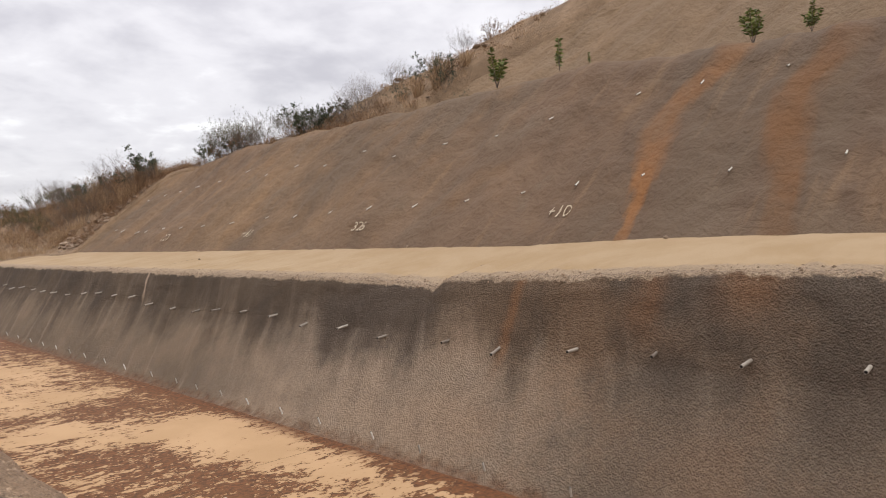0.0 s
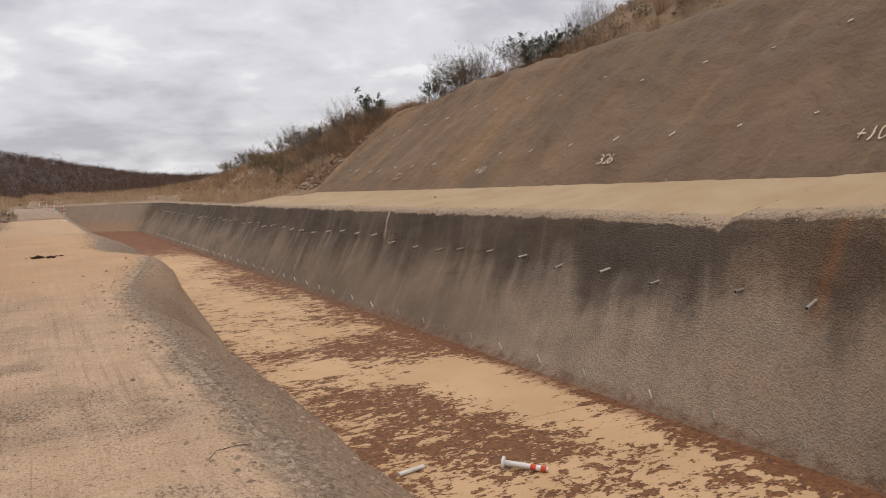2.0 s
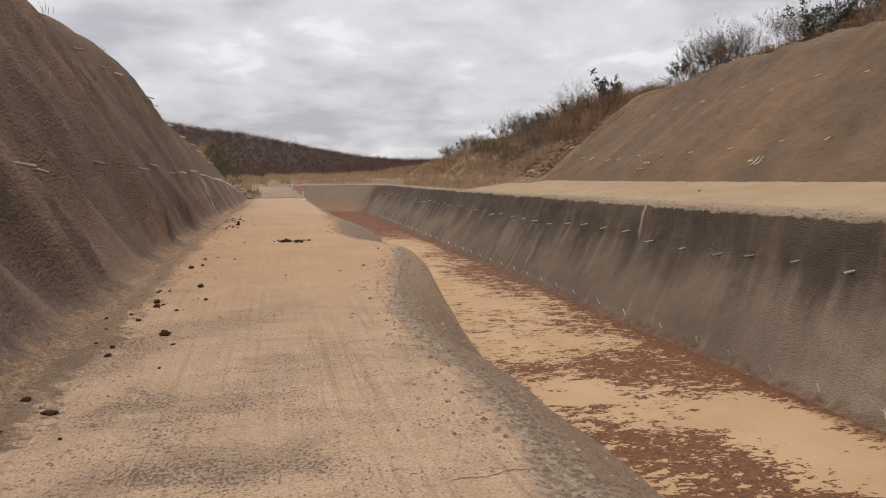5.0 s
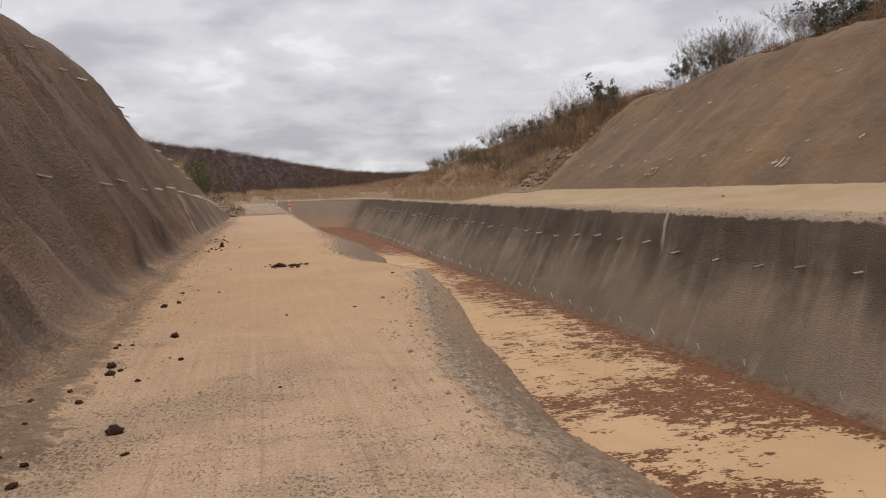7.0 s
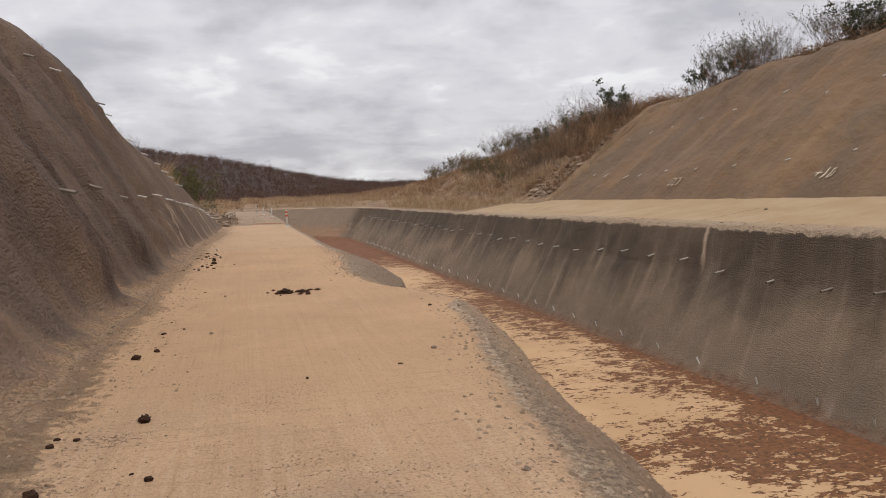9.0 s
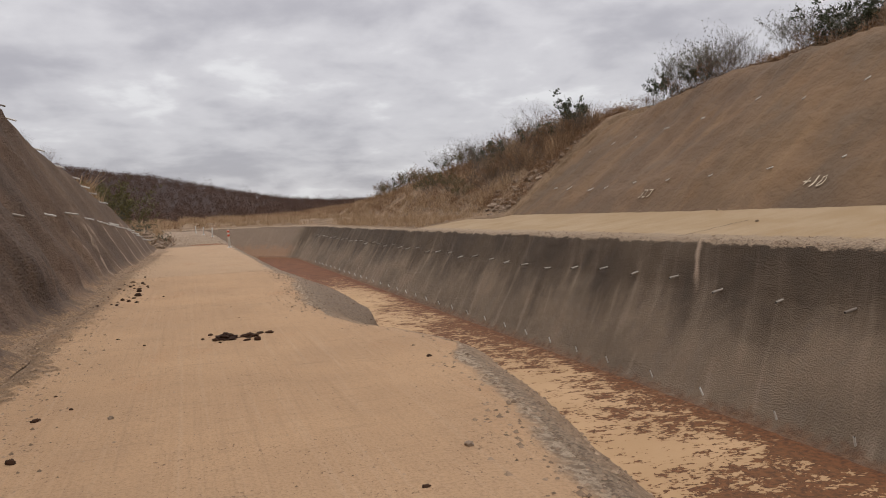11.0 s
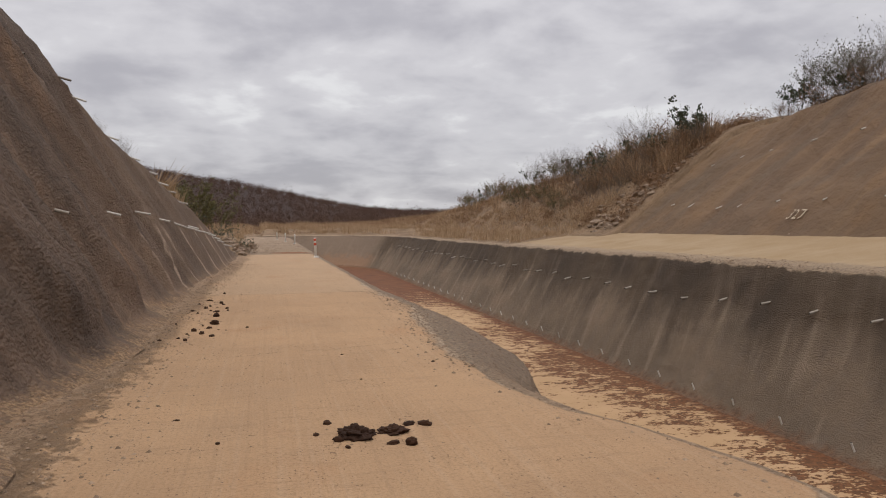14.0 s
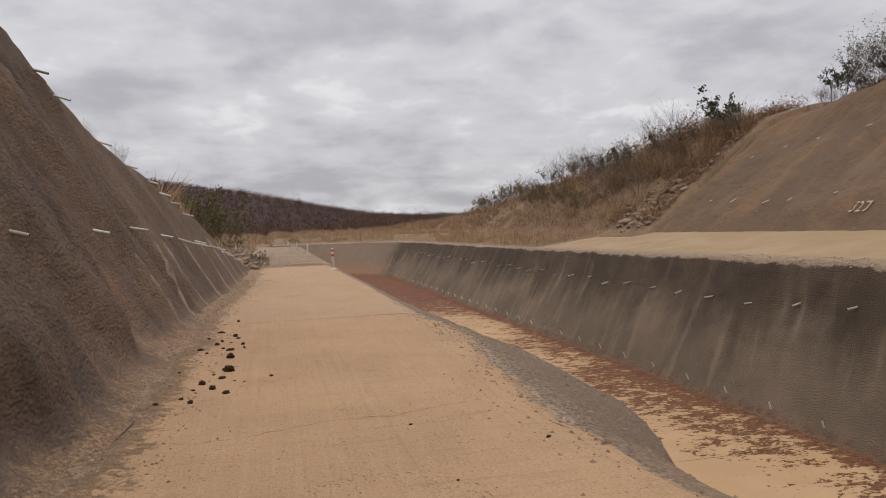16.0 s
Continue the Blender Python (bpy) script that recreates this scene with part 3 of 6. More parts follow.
def mat_soil(name="dry_soil", a=(0.30, 0.21, 0.125), b=(0.42, 0.31, 0.19), c=(0.20, 0.145, 0.09)):
    m, nt, bsdf, pos = material(name)
    cl = nz(nt, pos, 0.35, 6, 0.65)
    sm = nz(nt, pos, 3.5, 6, 0.7)
    col = mixc(nt, rng(nt, cl, 0.35, 0.65), a, b)
    col = mixc(nt, rng(nt, sm, 0.5, 0.7, 0, 0.7), col, c)
    if name == "dry_soil":
        away = node(nt, "ShaderNodeVectorMath", {0: pos, 1: (0, 20, 0)}, operation="DISTANCE").outputs["Value"]
        col = mixc(nt, rng(nt, mth(nt, "ADD", away, mth(nt, "MULTIPLY", cl, 40.0)), 240, 262), col, (0.060, 0.041, 0.035))
    if name == "track_gravel":
        red = node(nt, "ShaderNodeVectorMath", {0: pos, 1: (0.7, 55.6, 0)}, operation="DISTANCE").outputs["Value"]
        col = mixc(nt, rng(nt, mth(nt, "ADD", red, mth(nt, "MULTIPLY", sm, 2.0)), 2.3, 1.5, 0, 0.9), col, (0.30, 0.12, 0.05))
    finish(nt, bsdf, col, mth(nt, "ADD", sm, nz(nt, pos, 17, 4, 0.7)), 0.08)
    return m


def plain(name, col, rough=0.6, vary=0.25, scale=6.0, random_by="OBJECT", spread=0.3, bump=0.0, dark=None):
    """Small things: a base colour with grain, and an own shade for each piece."""
    m, nt, bsdf, pos = material(name, rough)
    if random_by == "OBJECT":
        r = node(nt, "ShaderNodeObjectInfo").outputs["Random"]
    else:
        r = node(nt, "ShaderNodeNewGeometry").outputs["Random Per Island"]
    n1 = nz(nt, pos, scale, 5, 0.65)
    d = dark or tuple(v * 0.55 for v in col)
    base = mixc(nt, rng(nt, r, 0, 1, 0, spread, smooth=False), col, d)
    base = mixc(nt, rng(nt, n1, 0.4, 0.75, 0, vary), base, d)
    finish(nt, bsdf, base, n1 if bump else None, bump)
    return m


M_ROAD, M_CWALL, M_LWALL, M_WEST, M_EAST = mat_road(), mat_canal_wall(), mat_left_wall(), mat_slope_west(), mat_slope_east()
M_UPPER, M_BENCH, M_FLOOR = mat_slope_east("upper_slope_shotcrete", True), mat_bench(), mat_floor()
M_SOIL = mat_soil("dry_soil", (0.205, 0.135, 0.080), (0.31, 0.208, 0.125), (0.135, 0.088, 0.053))
M_TRACK = mat_soil("track_gravel", (0.30, 0.215, 0.145), (0.38, 0.28, 0.19), (0.26, 0.13, 0.065))
M_PIPE = plain("white_pvc", (0.66, 0.63, 0.565), 0.55, 0.45, 9.0, spread=0.5, dark=(0.26, 0.21, 0.16))
M_PIPED = plain("dirty_pvc", (0.42, 0.375, 0.31), 0.55, 0.6, 9.0, spread=0.9, dark=(0.15, 0.12, 0.095))
# near-black pipe inside: the shade of the bore given as its colour
M_BORE_SHADE = plain("pipe_bore_shade", (0.03, 0.026, 0.022), 0.9, 0.2)
M_PAINT = plain("yellowed_white_paint", (0.62, 0.53, 0.39), 0.85, 0.8, 14.0, dark=(0.30, 0.22, 0.14))
M_POST = plain("white_plastic", (0.70, 0.68, 0.64), 0.5, 0.3, 12.0, spread=0.2, dark=(0.42, 0.36, 0.30))
M_ORANGE = plain("red_reflector", (0.56, 0.085, 0.035), 0.45, 0.25, 15.0)
M_DUNG = plain("dry_dung", (0.068, 0.031, 0.015), 0.95, 0.7, 34.0, spread=0.6, bump=0.03, dark=(0.022, 0.010, 0.006))
M_STONE = plain("grey_stone", (0.33, 0.245, 0.175), 0.9, 0.6, 9.0, spread=0.6, bump=0.03, dark=(0.14, 0.095, 0.065))
M_RUBBLE = plain("rubble_stone", (0.33, 0.245, 0.175), 0.9, 0.6, 9.0, "ISLAND", 0.7, 0.03, (0.14, 0.095, 0.065))
M_PEBBLE = plain("crumbs_of_shotcrete", (0.42, 0.30, 0.20), 0.95, 0.5, 20.0, "ISLAND", 0.9, dark=(0.15, 0.10, 0.066))
M_STRAW = plain("dry_grass", (0.52, 0.345, 0.200), 0.85, 0.4, 2.0, "ISLAND", 1.0, dark=(0.205, 0.132, 0.078))
M_PALE = plain("pale_dry_grass", (0.52, 0.365, 0.220), 0.85, 0.4, 2.0, "ISLAND", 0.9, dark=(0.26, 0.170, 0.098))
M_SCRUB = plain("brown_scrub_leaves", (0.300, 0.176, 0.094), 0.85, 0.4, 2.0, "ISLAND", 0.95, dark=(0.150, 0.086, 0.046))
M_LEAF = plain("grey_green_leaves", (0.098, 0.108, 0.062), 0.6, 0.35, 3.0, "ISLAND", 0.9, dark=(0.030, 0.042, 0.022))
M_PALELEAF = plain("pale_grey_leaves", (0.300, 0.290, 0.225), 0.6, 0.35, 3.0, "ISLAND", 1.0, dark=(0.070, 0.078, 0.050))
M_GLEAF = plain("fresh_green_leaves", (0.180, 0.200, 0.050), 0.55, 0.35, 3.0, "ISLAND", 0.9, dark=(0.070, 0.095, 0.028))
M_YLEAF = plain("yellow_green_leaves", (0.175, 0.150, 0.050), 0.6, 0.35, 3.0, "ISLAND", 0.9, dark=(0.065, 0.062, 0.026))
M_OLIVE = plain("olive_dry_leaves", (0.185, 0.150, 0.068), 0.7, 0.35, 3.0, "ISLAND", 0.9, dark=(0.080, 0.064, 0.032))
M_TWIG = plain("grey_twigs", (0.205, 0.165, 0.135), 0.9, 0.5, 5.0, "ISLAND", 0.8, dark=(0.095, 0.074, 0.060))
M_WOOD = plain("far_bare_woods", (0.122, 0.071, 0.049), 0.95, 0.7, 0.03, "ISLAND", 0.45, dark=(0.078, 0.046, 0.034))
M_CRACK = plain("crack_gap", (0.07, 0.05, 0.035), 0.95, 0.3)

# ---- plan of the cutting: the canal runs along y, and bends to the west far ahead ----


def ip(v, *pts):
    return float(np.interp(v, [p[0] for p in pts], [p[1] for p in pts]))


def bend(x, y):
    if y <= 96:
        return x, y
    a = (y - 96) / 9.0
    return -2 + (x + 2) * math.cos(a), 96 + (x + 2) * math.sin(a)


def unbend(x, y):
    a = math.atan2(y - 96, x + 2)
    if y <= 96 or a > 1.6 or x < -1:
        return x, y
    return math.hypot(x + 2, y - 96) - 2, 96 + 9 * a


def fbm(x, y, z=0.0, octaves=4):
    return noise.fractal(Vector((x, y, z)), 0.9, 2.0, octaves)


FLOOR_Z = -3.72


def rim_x(y):
    return ip(y, (-40, 1.3), (5, 1.28), (12, 1.28), (14, 1.22), (16.3, 1.36), (17.3, 1.55), (18.3, 1.76), (20, 2.08), (21.2, 2.28), (22.2, 2.44), (22.9, 2.36),
              (23.7, 2.08), (24.4, 1.76), (25.2, 1.60), (26, 1.55), (27.5, 1.60), (29.5, 1.82), (31.5, 2.0), (34.7, 1.85), (50, 1.72), (130, 1.7)) + 0.05 * fbm(0, y * 1.1)


def shoulder_x(y):
    """Where the wall under the road has fallen half a metre below the rim."""
    return ip(y, (-40, 2.1), (9.5, 2.12), (11, 2.1), (12.7, 2.04), (13.8, 1.86), (14.3, 1.88), (16, 2.12), (18.3, 2.42), (20, 2.70), (22, 3.02), (23, 2.98), (24, 2.66), (25.4, 2.34), (26.6, 2.36),
              (27.2, 2.55), (28, 2.85), (28.9, 3.04), (30, 3.04), (31.5, 3.08), (33, 2.90), (34, 2.82), (39, 2.5), (50, 2.4), (130, 2.4))


def toe_west(y):
    return ip(y, (-40, -2.5), (15, -2.45), (24, -2.5), (30, -2.35), (36, -2.4), (44, -1.95), (52, -1.8)) + 0.05 * fbm(5, y * 0.5)


def crest_west(y):
    return ip(y, (-40, 6.2), (20, 6.0), (25, 5.8), (30.5, 5.95), (34, 5.8), (35.5, 5.6), (36.6, 5.0), (37.6, 4.25), (39, 3.62), (41, 2.98), (43, 2.4), (44.5, 2.0), (47, 1.3), (50, 0.55), (52, 0.10)) + 0.08 * fbm(9, y * 0.35)


def edge_z(y):
    """Height of the lip of the east canal wall."""
    return ip(y, (-40, 0.95), (3, 0.86), (7, 0.78), (10, 0.62), (13.2, 0.47), (13.9, 0.42), (14.3, 0.20), (15, 0.26), (18, 0.34), (26, 0.27), (37, 0.20), (57, 0.10), (80, 0.0), (130, -0.1)) + 0.035 * fbm(3, y * 1.3)


def toe_east(y):
    return ip(y, (4, 1.5), (10, 1.45), (15, 1.25), (27, 1.1), (40, 0.95), (60, 0.8), (130, 0.5))


def face_east(z, y):
    return ip(y, (10, 18.3), (60, 19.6)) + ip(y, (10, 0.95), (60, 1.2)) * (z - toe_east(y))


def crest_east(y):
    return ip(y, (-30, 7.7), (5, 7.75), (10, 7.75), (13.6, 8.15), (18, 8.5), (22, 8.4), (27, 8.1), (35, 7.95), (47, 8.0), (52, 7.5), (56, 6.9), (58.7, 6.2))


def smooth01(v):
    v = min(max(v, 0.0), 1.0)
    return v * v * (3 - 2 * v)


def road_point(u, y):
    """u 0..1 from the foot of the west slope to the rim."""
    a, b = toe_west(y) - 0.5, rim_x(y)
    x = a + (b - a) * u
    z = 0.012 * fbm(x * 0.7, y * 0.4, 2) + 0.004 * fbm(x * 5, y * 5, 2)
    d = b - x
    z -= 0.05 * smooth01(1 - d / 0.35) + 0.012 * smooth01(1 - d / 0.5) * fbm(x * 6, y * 6, 4)
    toe = smooth01(1 - (x - toe_west(y) - 0.1) / (0.95 + 0.35 * fbm(2, y * 0.6)))
    z += 0.035 * toe + 0.03 * toe * fbm(x * 4, y * 4, 7)
    return (x, y, z), smooth01(1 - (d + 0.05 - 0.22 * fbm(8, y * 0.45)) / ip(y, (12, 0.62), (16, 0.5), (20.5, 0.5), (22.3, 0.22), (25.5, 0.2), (28, 0.55), (33, 0.45), (37, 0.2))), toe


def near_wall_point(u, y):
    """u 0..1 from the rim down to the canal floor on the road's side."""
    r, xs = rim_x(y), shoulder_x(y)
    if u < 0.35:
        k = u / 0.35
        x, z = r + (xs - r) * k, -0.05 - 0.45 * k ** 1.7
    else:
        k = (u - 0.35) / 0.65
        x, z = xs + (4.72 - xs) * k ** 1.08, -0.5 + (FLOOR_Z + 0.5) * k
    rough = smooth01(u * 6) * (1 - 0.7 * smooth01((u - 0.85) * 7))
    x += rough * (0.05 * fbm(y * 0.6, z * 0.7, 3) + 0.018 * fbm(y * 5, z * 5, 3))
    if u <= 0:
        z = road_point(1.0, y)[0][2]
    return (x, y, z), 0.9 * (1 - smooth01(u / 0.22)), 0.0


def east_wall_point(u, y):
    """u 0..1 from the canal floor up to the lip on the far side."""
    ze = edge_z(y)
    prof = ((0, 11.30, FLOOR_Z - 0.03), (0.035, 11.55, FLOOR_Z + 0.035), (0.07, 11.76, FLOOR_Z + 0.24), (0.5, 13.40, -1.15), (0.78, 13.93, ze - 0.34), (0.88, 14.06, ze - 0.12), (0.95, 14.20, ze - 0.03), (1, 14.4, ze))
    x = float(np.interp(u, [p[0] for p in prof], [p[1] for p in prof]))
    z = float(np.interp(u, [p[0] for p in prof], [p[2] for p in prof]))
    x += 0.12 * fbm(y * 0.35, z * 0.35, 11) * (0.3 + u) + 0.035 * fbm(y * 2.2, z * 2.2, 12) + 0.012 * fbm(y * 7, z * 7, 13)
    if u > 0.84:
        z += 0.06 * fbm(y * 2.2, u * 6, 4) + 0.04 * fbm(y * 7, u * 14, 4)
    return (x, y, z), smooth01((u - 0.78) / 0.16), 0.0


def bench_point(u, y):
    (x0, _, z0), _, _ = east_wall_point(1.0, y)
    x1, z1 = face_east(toe_east(y), y) + 0.3, toe_east(y)
    x = x0 + (x1 - x0) * u
    z = z0 + (z1 - z0) * (u * 0.85 + 0.15 * u * u) + (0.02 * fbm(x * 0.8, y * 0.8, 5) if 0 < u else 0)
    if u > 0.93:
        z += 0.06 * (u - 0.93) / 0.07
    return (x, y, z), smooth01(1 - (x - x0) / 1.15), 0.0


def east_slope_point(u, y):
    """u 0..1 up the slope to the crest, 1..1.4 back over the berm on top."""
    yc = min(y, 58.7)
    zt, zc = toe_east(yc) - 0.1, crest_east(yc)
    k = min(u, 1.0)
    z = zt + (zc - zt) * (k if k < 0.85 else 0.85 + 0.15 * math.sin((k - 0.85) / 0.15 * math.pi / 2))
    x = face_east(zt + (zc - zt) * k, yc) + 0.5 * smooth01((k - 0.85) / 0.15) * k
    if u > 1:
        x += (u - 1) / 0.4 * 3.2
        z += 0.35 * (u - 1) / 0.4
    d = 0.28 * fbm(yc * 0.16, z * 0.09, 21) + 0.16 * fbm(yc * 0.5, z * 0.3, 22) + 0.10 * fbm(yc * 1.5, z * 1.5, 23) + 0.035 * fbm(yc * 4.0, z * 4.0, 24)
    s = smooth01((k - 0.0) * 6)
    yb = y if y < 57.0 else 57.0 + (y - 57.0) * (1.0 - 0.85 * smooth01((z - 0.8) / 2.0))
    return (x - d * 0.7 * s, yb + (0.4 * fbm(z * 0.8, 3, 1) * (y - 57) / 1.7 if y > 57 else 0), z + d * 0.7 * s), 0.0, 0.0


def upper_slope_point(u, v):
    """Second tier: v 0..1 along the cutting up to its ragged northern end."""
    z = 7.5 + 10.2 * u
    y_end = ip(z, (8.2, 31.0), (9, 29.2), (11.3, 25.0), (14.2, 18.4), (17.7, 12.5)) + 0.8 * fbm(z * 0.5, 4, 2)
    y = -20 + (y_end + 20) * v
    x = face_east(crest_east(y), y) + 2.4 + 1.0 * (z - 8.2)
    d = 0.12 * fbm(y * 1.4, z * 1.1, 33) + 0.45 * fbm(y * 0.22, z * 0.12, 31) + 0.2 * fbm(y * 0.7, z * 0.5, 32)
    return (x - d * 0.7, y, z + d * 0.7), 0.0, 0.0


def west_slope_point(u, y):
    """u 0..1 from the toe to the crest, 1..1.5 back over the top."""
    zc = max(crest_west(y), 0.12)
    k = min(u, 1.0)
    z = zc * (k if k < 0.8 else 0.8 + 0.2 * math.sin((k - 0.8) / 0.2 * math.pi / 2))
    x = toe_west(y) - 0.05 - 0.55 * zc * k - 0.55 * smooth01((k - 0.8) / 0.2) * min(zc / 5, 1)
    x += 0.12 + 0.26 * (1 - 0.75 * smooth01((y - 33) / 4)) * max(0.0, 1 - z / 0.22) ** 2
    if u > 1:
        x -= (u - 1) / 0.5 * 9
        z += 0.5 * (u - 1) / 0.5 * min(zc / 4, 1)
    s = (0.4 + 0.6 * smooth01(z * 1.2)) * min(1, zc / 5.5) ** 1.6
    s *= 1 - 0.45 * smooth01((k - 0.7) / 0.25)
    flute = fbm(y * 0.42 + 0.20 * z, z * 0.05, 41, 3)
    d = (0.56 - 0.30 * smooth01((y - 33) / 4)) * flute + 0.24 * fbm(y * 1.2 + 0.5 * z, z * 0.25, 42) + 0.03 * fbm(y * 5, z * 4, 43)
    return (x + d * 0.85 * s, y, max(z + d * 0.3 * s, -0.02)), 0.0, 0.0


def hill_top(y):
    return ip(y, (57, 7.2), (69, 6.4), (79, 5.5), (91, 4.3), (104, 2.7), (123, 1.2), (170, 0.5), (300, 0.4))


def ridge_rise(s, d):
    """How far the hillside has climbed at d behind the berm: a steep bank up to a rounded ridge."""
    top = ip(s, (12, 30.0), (20, 15.0), (25, 6.6), (27.4, 6.2), (29, 5.5), (31, 5.0), (33, 4.4), (35.5, 4.1), (37.7, 3.4), (40, 2.3), (42.5, 1.4), (44.5, 1.0), (46, 0.75), (48, 0.35), (57, 0.15))
    up_ = 0.88 * max(d, 0.0)
    return up_ if up_ < top - 0.4 else top - 0.4 + 0.4 * (1 - math.exp(-(up_ - top + 0.4) / 0.4)) + 0.06 * max(0.0, up_ - top)


def land(x, y):
    """Natural ground; it dips out of sight under the works."""
    u, s = unbend(x, y)
    r = 0.25 * fbm(x * 0.11, y * 0.11, 51) + 0.10 * fbm(x * 0.5, y * 0.5, 52)
    d = math.hypot(x, y - 20)
    if d > 220:
        az = math.degrees(math.atan2(x, y))
        el = ip(az, (-60, 5.4), (-25, 5.5), (-9, 4.1), (-5, 3.4), (-2, 3.0), (1, 2.35), (3.5, 1.75), (7, 1.1), (9.5, 0.85), (14, 0.75), (30, 1.0), (60, 1.5), (180, 2.5))
        rise = 400 * math.tan(radians(el)) * smooth01((d - 240) / 160.0)
        return rise + r * 2 - 0.2
    if s < 110.5 and 0.7 < u < 14.9:
        return -6.5
    if s < 62 and 14.9 <= u < 18.2:
        return -1.5
    if s < 54 and -2.6 < u <= 0.7:
        return -1.0
    if x <= -2.6 or (s >= 54 and u <= 0.7):
        if s < 52 and x > -6:
            return -1.0
        top = max(crest_west(min(s, 52.0)) - 0.4, 0.0) if s < 52 else 0.0
        far = smooth01((-7 - x) / 10.0) * ip(s, (50, 0.0), (70, 1.4), (140, 2.0), (220, 0.0))
        side = smooth01((abs(u + 0.5) - 2.2) / 2.0) * 0.35 if s >= 52 else 0.0
        return top + far + side + r * smooth01((-1.5 - u) / 3.0) - 0.04
    # east side
    if s > 57.3:
        h = min(max((x - 19.4) / 1.15, 0.0), 99.0)
        top = hill_top(y) + 0.10 * max(0.0, x - 27)
        k = 1.2
        hh = -math.log(math.exp(-k * h) + math.exp(-k * top)) / k if h < 30 else top
        e, t = edge_z(s), toe_east(s)
        return max(hh, 0.0) + e + (t - e) * min(max((u - 14.4) / 4.9, 0.0), 1.0) - 0.06 - 0.3 * smooth01((hh - 1.0) / 4.0) * t + r * smooth01((u - 19.0) / 3)
    xc = face_east(crest_east(s), s)
    if x < xc + 2.4:
        return max(-1.0, crest_east(s) - 4.5 - max(0.0, xc - x))
    z = crest_east(s) + 0.25 + ridge_rise(s, x - xc - 2.4)
    y_end = ip(z, (8.2, 31.0), (9, 29.2), (11.3, 25.0), (14.2, 18.4), (17.7, 12.5))
    if s < y_end + 0.6:
        z -= 1.6
    return min(z, 26 + r) + r * 1.6


# ---- builders ----


def mesh_object(name, verts, faces, mat, smooth=True, attrs=None, parent=None):
    me = bpy.data.meshes.new(name)
    me.from_pydata(verts, [], faces)
    me.materials.append(mat)
    if smooth:
        me.polygons.foreach_set("use_smooth", [True] * len(me.polygons))
    for key, vals in (attrs or {}).items():
        a = me.attributes.new(key, "FLOAT", "POINT")
        a.data.foreach_set("value", vals)
    me.update()
    ob = new(name, me)
    if parent is not None:
        ob.parent = parent
    return ob


def sheet(name, us, ys, fn, mat, flip=False, curved=True, parent=None):
    verts, rim, toe = [], [], []
    for y in ys:
        for u in us:
            (x, yy, z), r, t = fn(u, y)
            if curved:
                x, yy = bend(x, yy)
            verts.append((x, yy, z)), rim.append(r), toe.append(t)
    n, faces = len(us), []
    for j in range(len(ys) - 1):
        for i in range(n - 1):
            q = (j * n + i, j * n + i + 1, (j + 1) * n + i + 1, (j + 1) * n + i)
            faces.append(q[::-1] if flip else q)
    return mesh_object(name, verts, faces, mat, True, {"rim": rim, "toe": toe}, parent)


def steps(*spans):
    """Stations along the canal: (from, to, step) spans end to end."""
    out = []
    for a, b, d in spans:
        k = max(1, round((b - a) / d))
        out += [a + (b - a) * i / k for i in range(k)]
    return out + [spans[-1][1]]


def part(name, bm, mat, parent, label=""):
    me = bpy.data.meshes.new(name)
    bm.to_mesh(me)
    bm.free()
    me.materials.append(mat)
    ob = new(name, me)
    ob.parent = parent
    if label:
        ob["label"] = label
    return ob


# ---- the works ----
STATIONS = steps((-40, -6, 2), (-6, 45, 0.16), (45, 62, 0.35), (62, 96, 1.0), (96, 109.5, 0.45))
west_st = steps((-40, 4, 1.0), (4, 45, 0.16), (45, 52, 0.25))
tagged(sheet("slope_west", [i / 36 for i in range(37)] + [1.1, 1.25, 1.5], west_st, west_slope_point, M_WEST, False, False), "brown-grey sprayed concrete cut slope, fluted and rough, beside the road", "slope", kind="structure")
road_u = [i / 46 for i in range(40)] + [0.87 + 0.13 * i / 12 for i in range(13)]
road_root = tagged(new("road"), "tan broom-finished concrete service road with worn grey patches", "road", kind="structure")
sheet("slab", road_u, [y for y in STATIONS if y < 34.4] + [34.455], road_point, M_ROAD, False, True, road_root)
sheet("slab", road_u, [34.485] + [y for y in STATIONS if 34.55 < y < 54.0] + [54.0], road_point, M_ROAD, False, True, road_root)
sheet("joint_bed", [0.15, 0.5, 0.985], [34.44, 34.5], lambda u, y: ((road_point(u, y)[0][0], y, -0.04), 0.0, 0.0), M_CRACK, False, True, road_root)
tagged(sheet("track", [i / 16 for i in range(17)], steps((54.0, 97, 0.8)), road_point, M_TRACK, False, False), "pale gravel track beyond the end of the concrete", "track", kind="structure")
tagged(sheet("wall_west", [i / 40 for i in range(41)], STATIONS, near_wall_point, M_LWALL), "grey gravelly shotcrete canal wall below the road", "canal wall", kind="structure")
tagged(sheet("wall_east", [i / 56 for i in range(57)], STATIONS, east_wall_point, M_CWALL), "dark stained rough shotcrete canal wall with rust and lime runs", "canal wall", kind="structure")
tagged(sheet("bench", [i / 20 for i in range(21)], [y for y in STATIONS if y < 62] + [62], bench_point, M_BENCH), "tan concrete bench with a pale rough edge above the canal", "bench", kind="structure")
tagged(sheet("verge", [i / 8 for i in range(9)], steps((62, 96, 1.0), (96, 109.5, 0.45)), bench_point, M_SOIL), "dry soil verge along the canal lip", "verge", kind="structure")
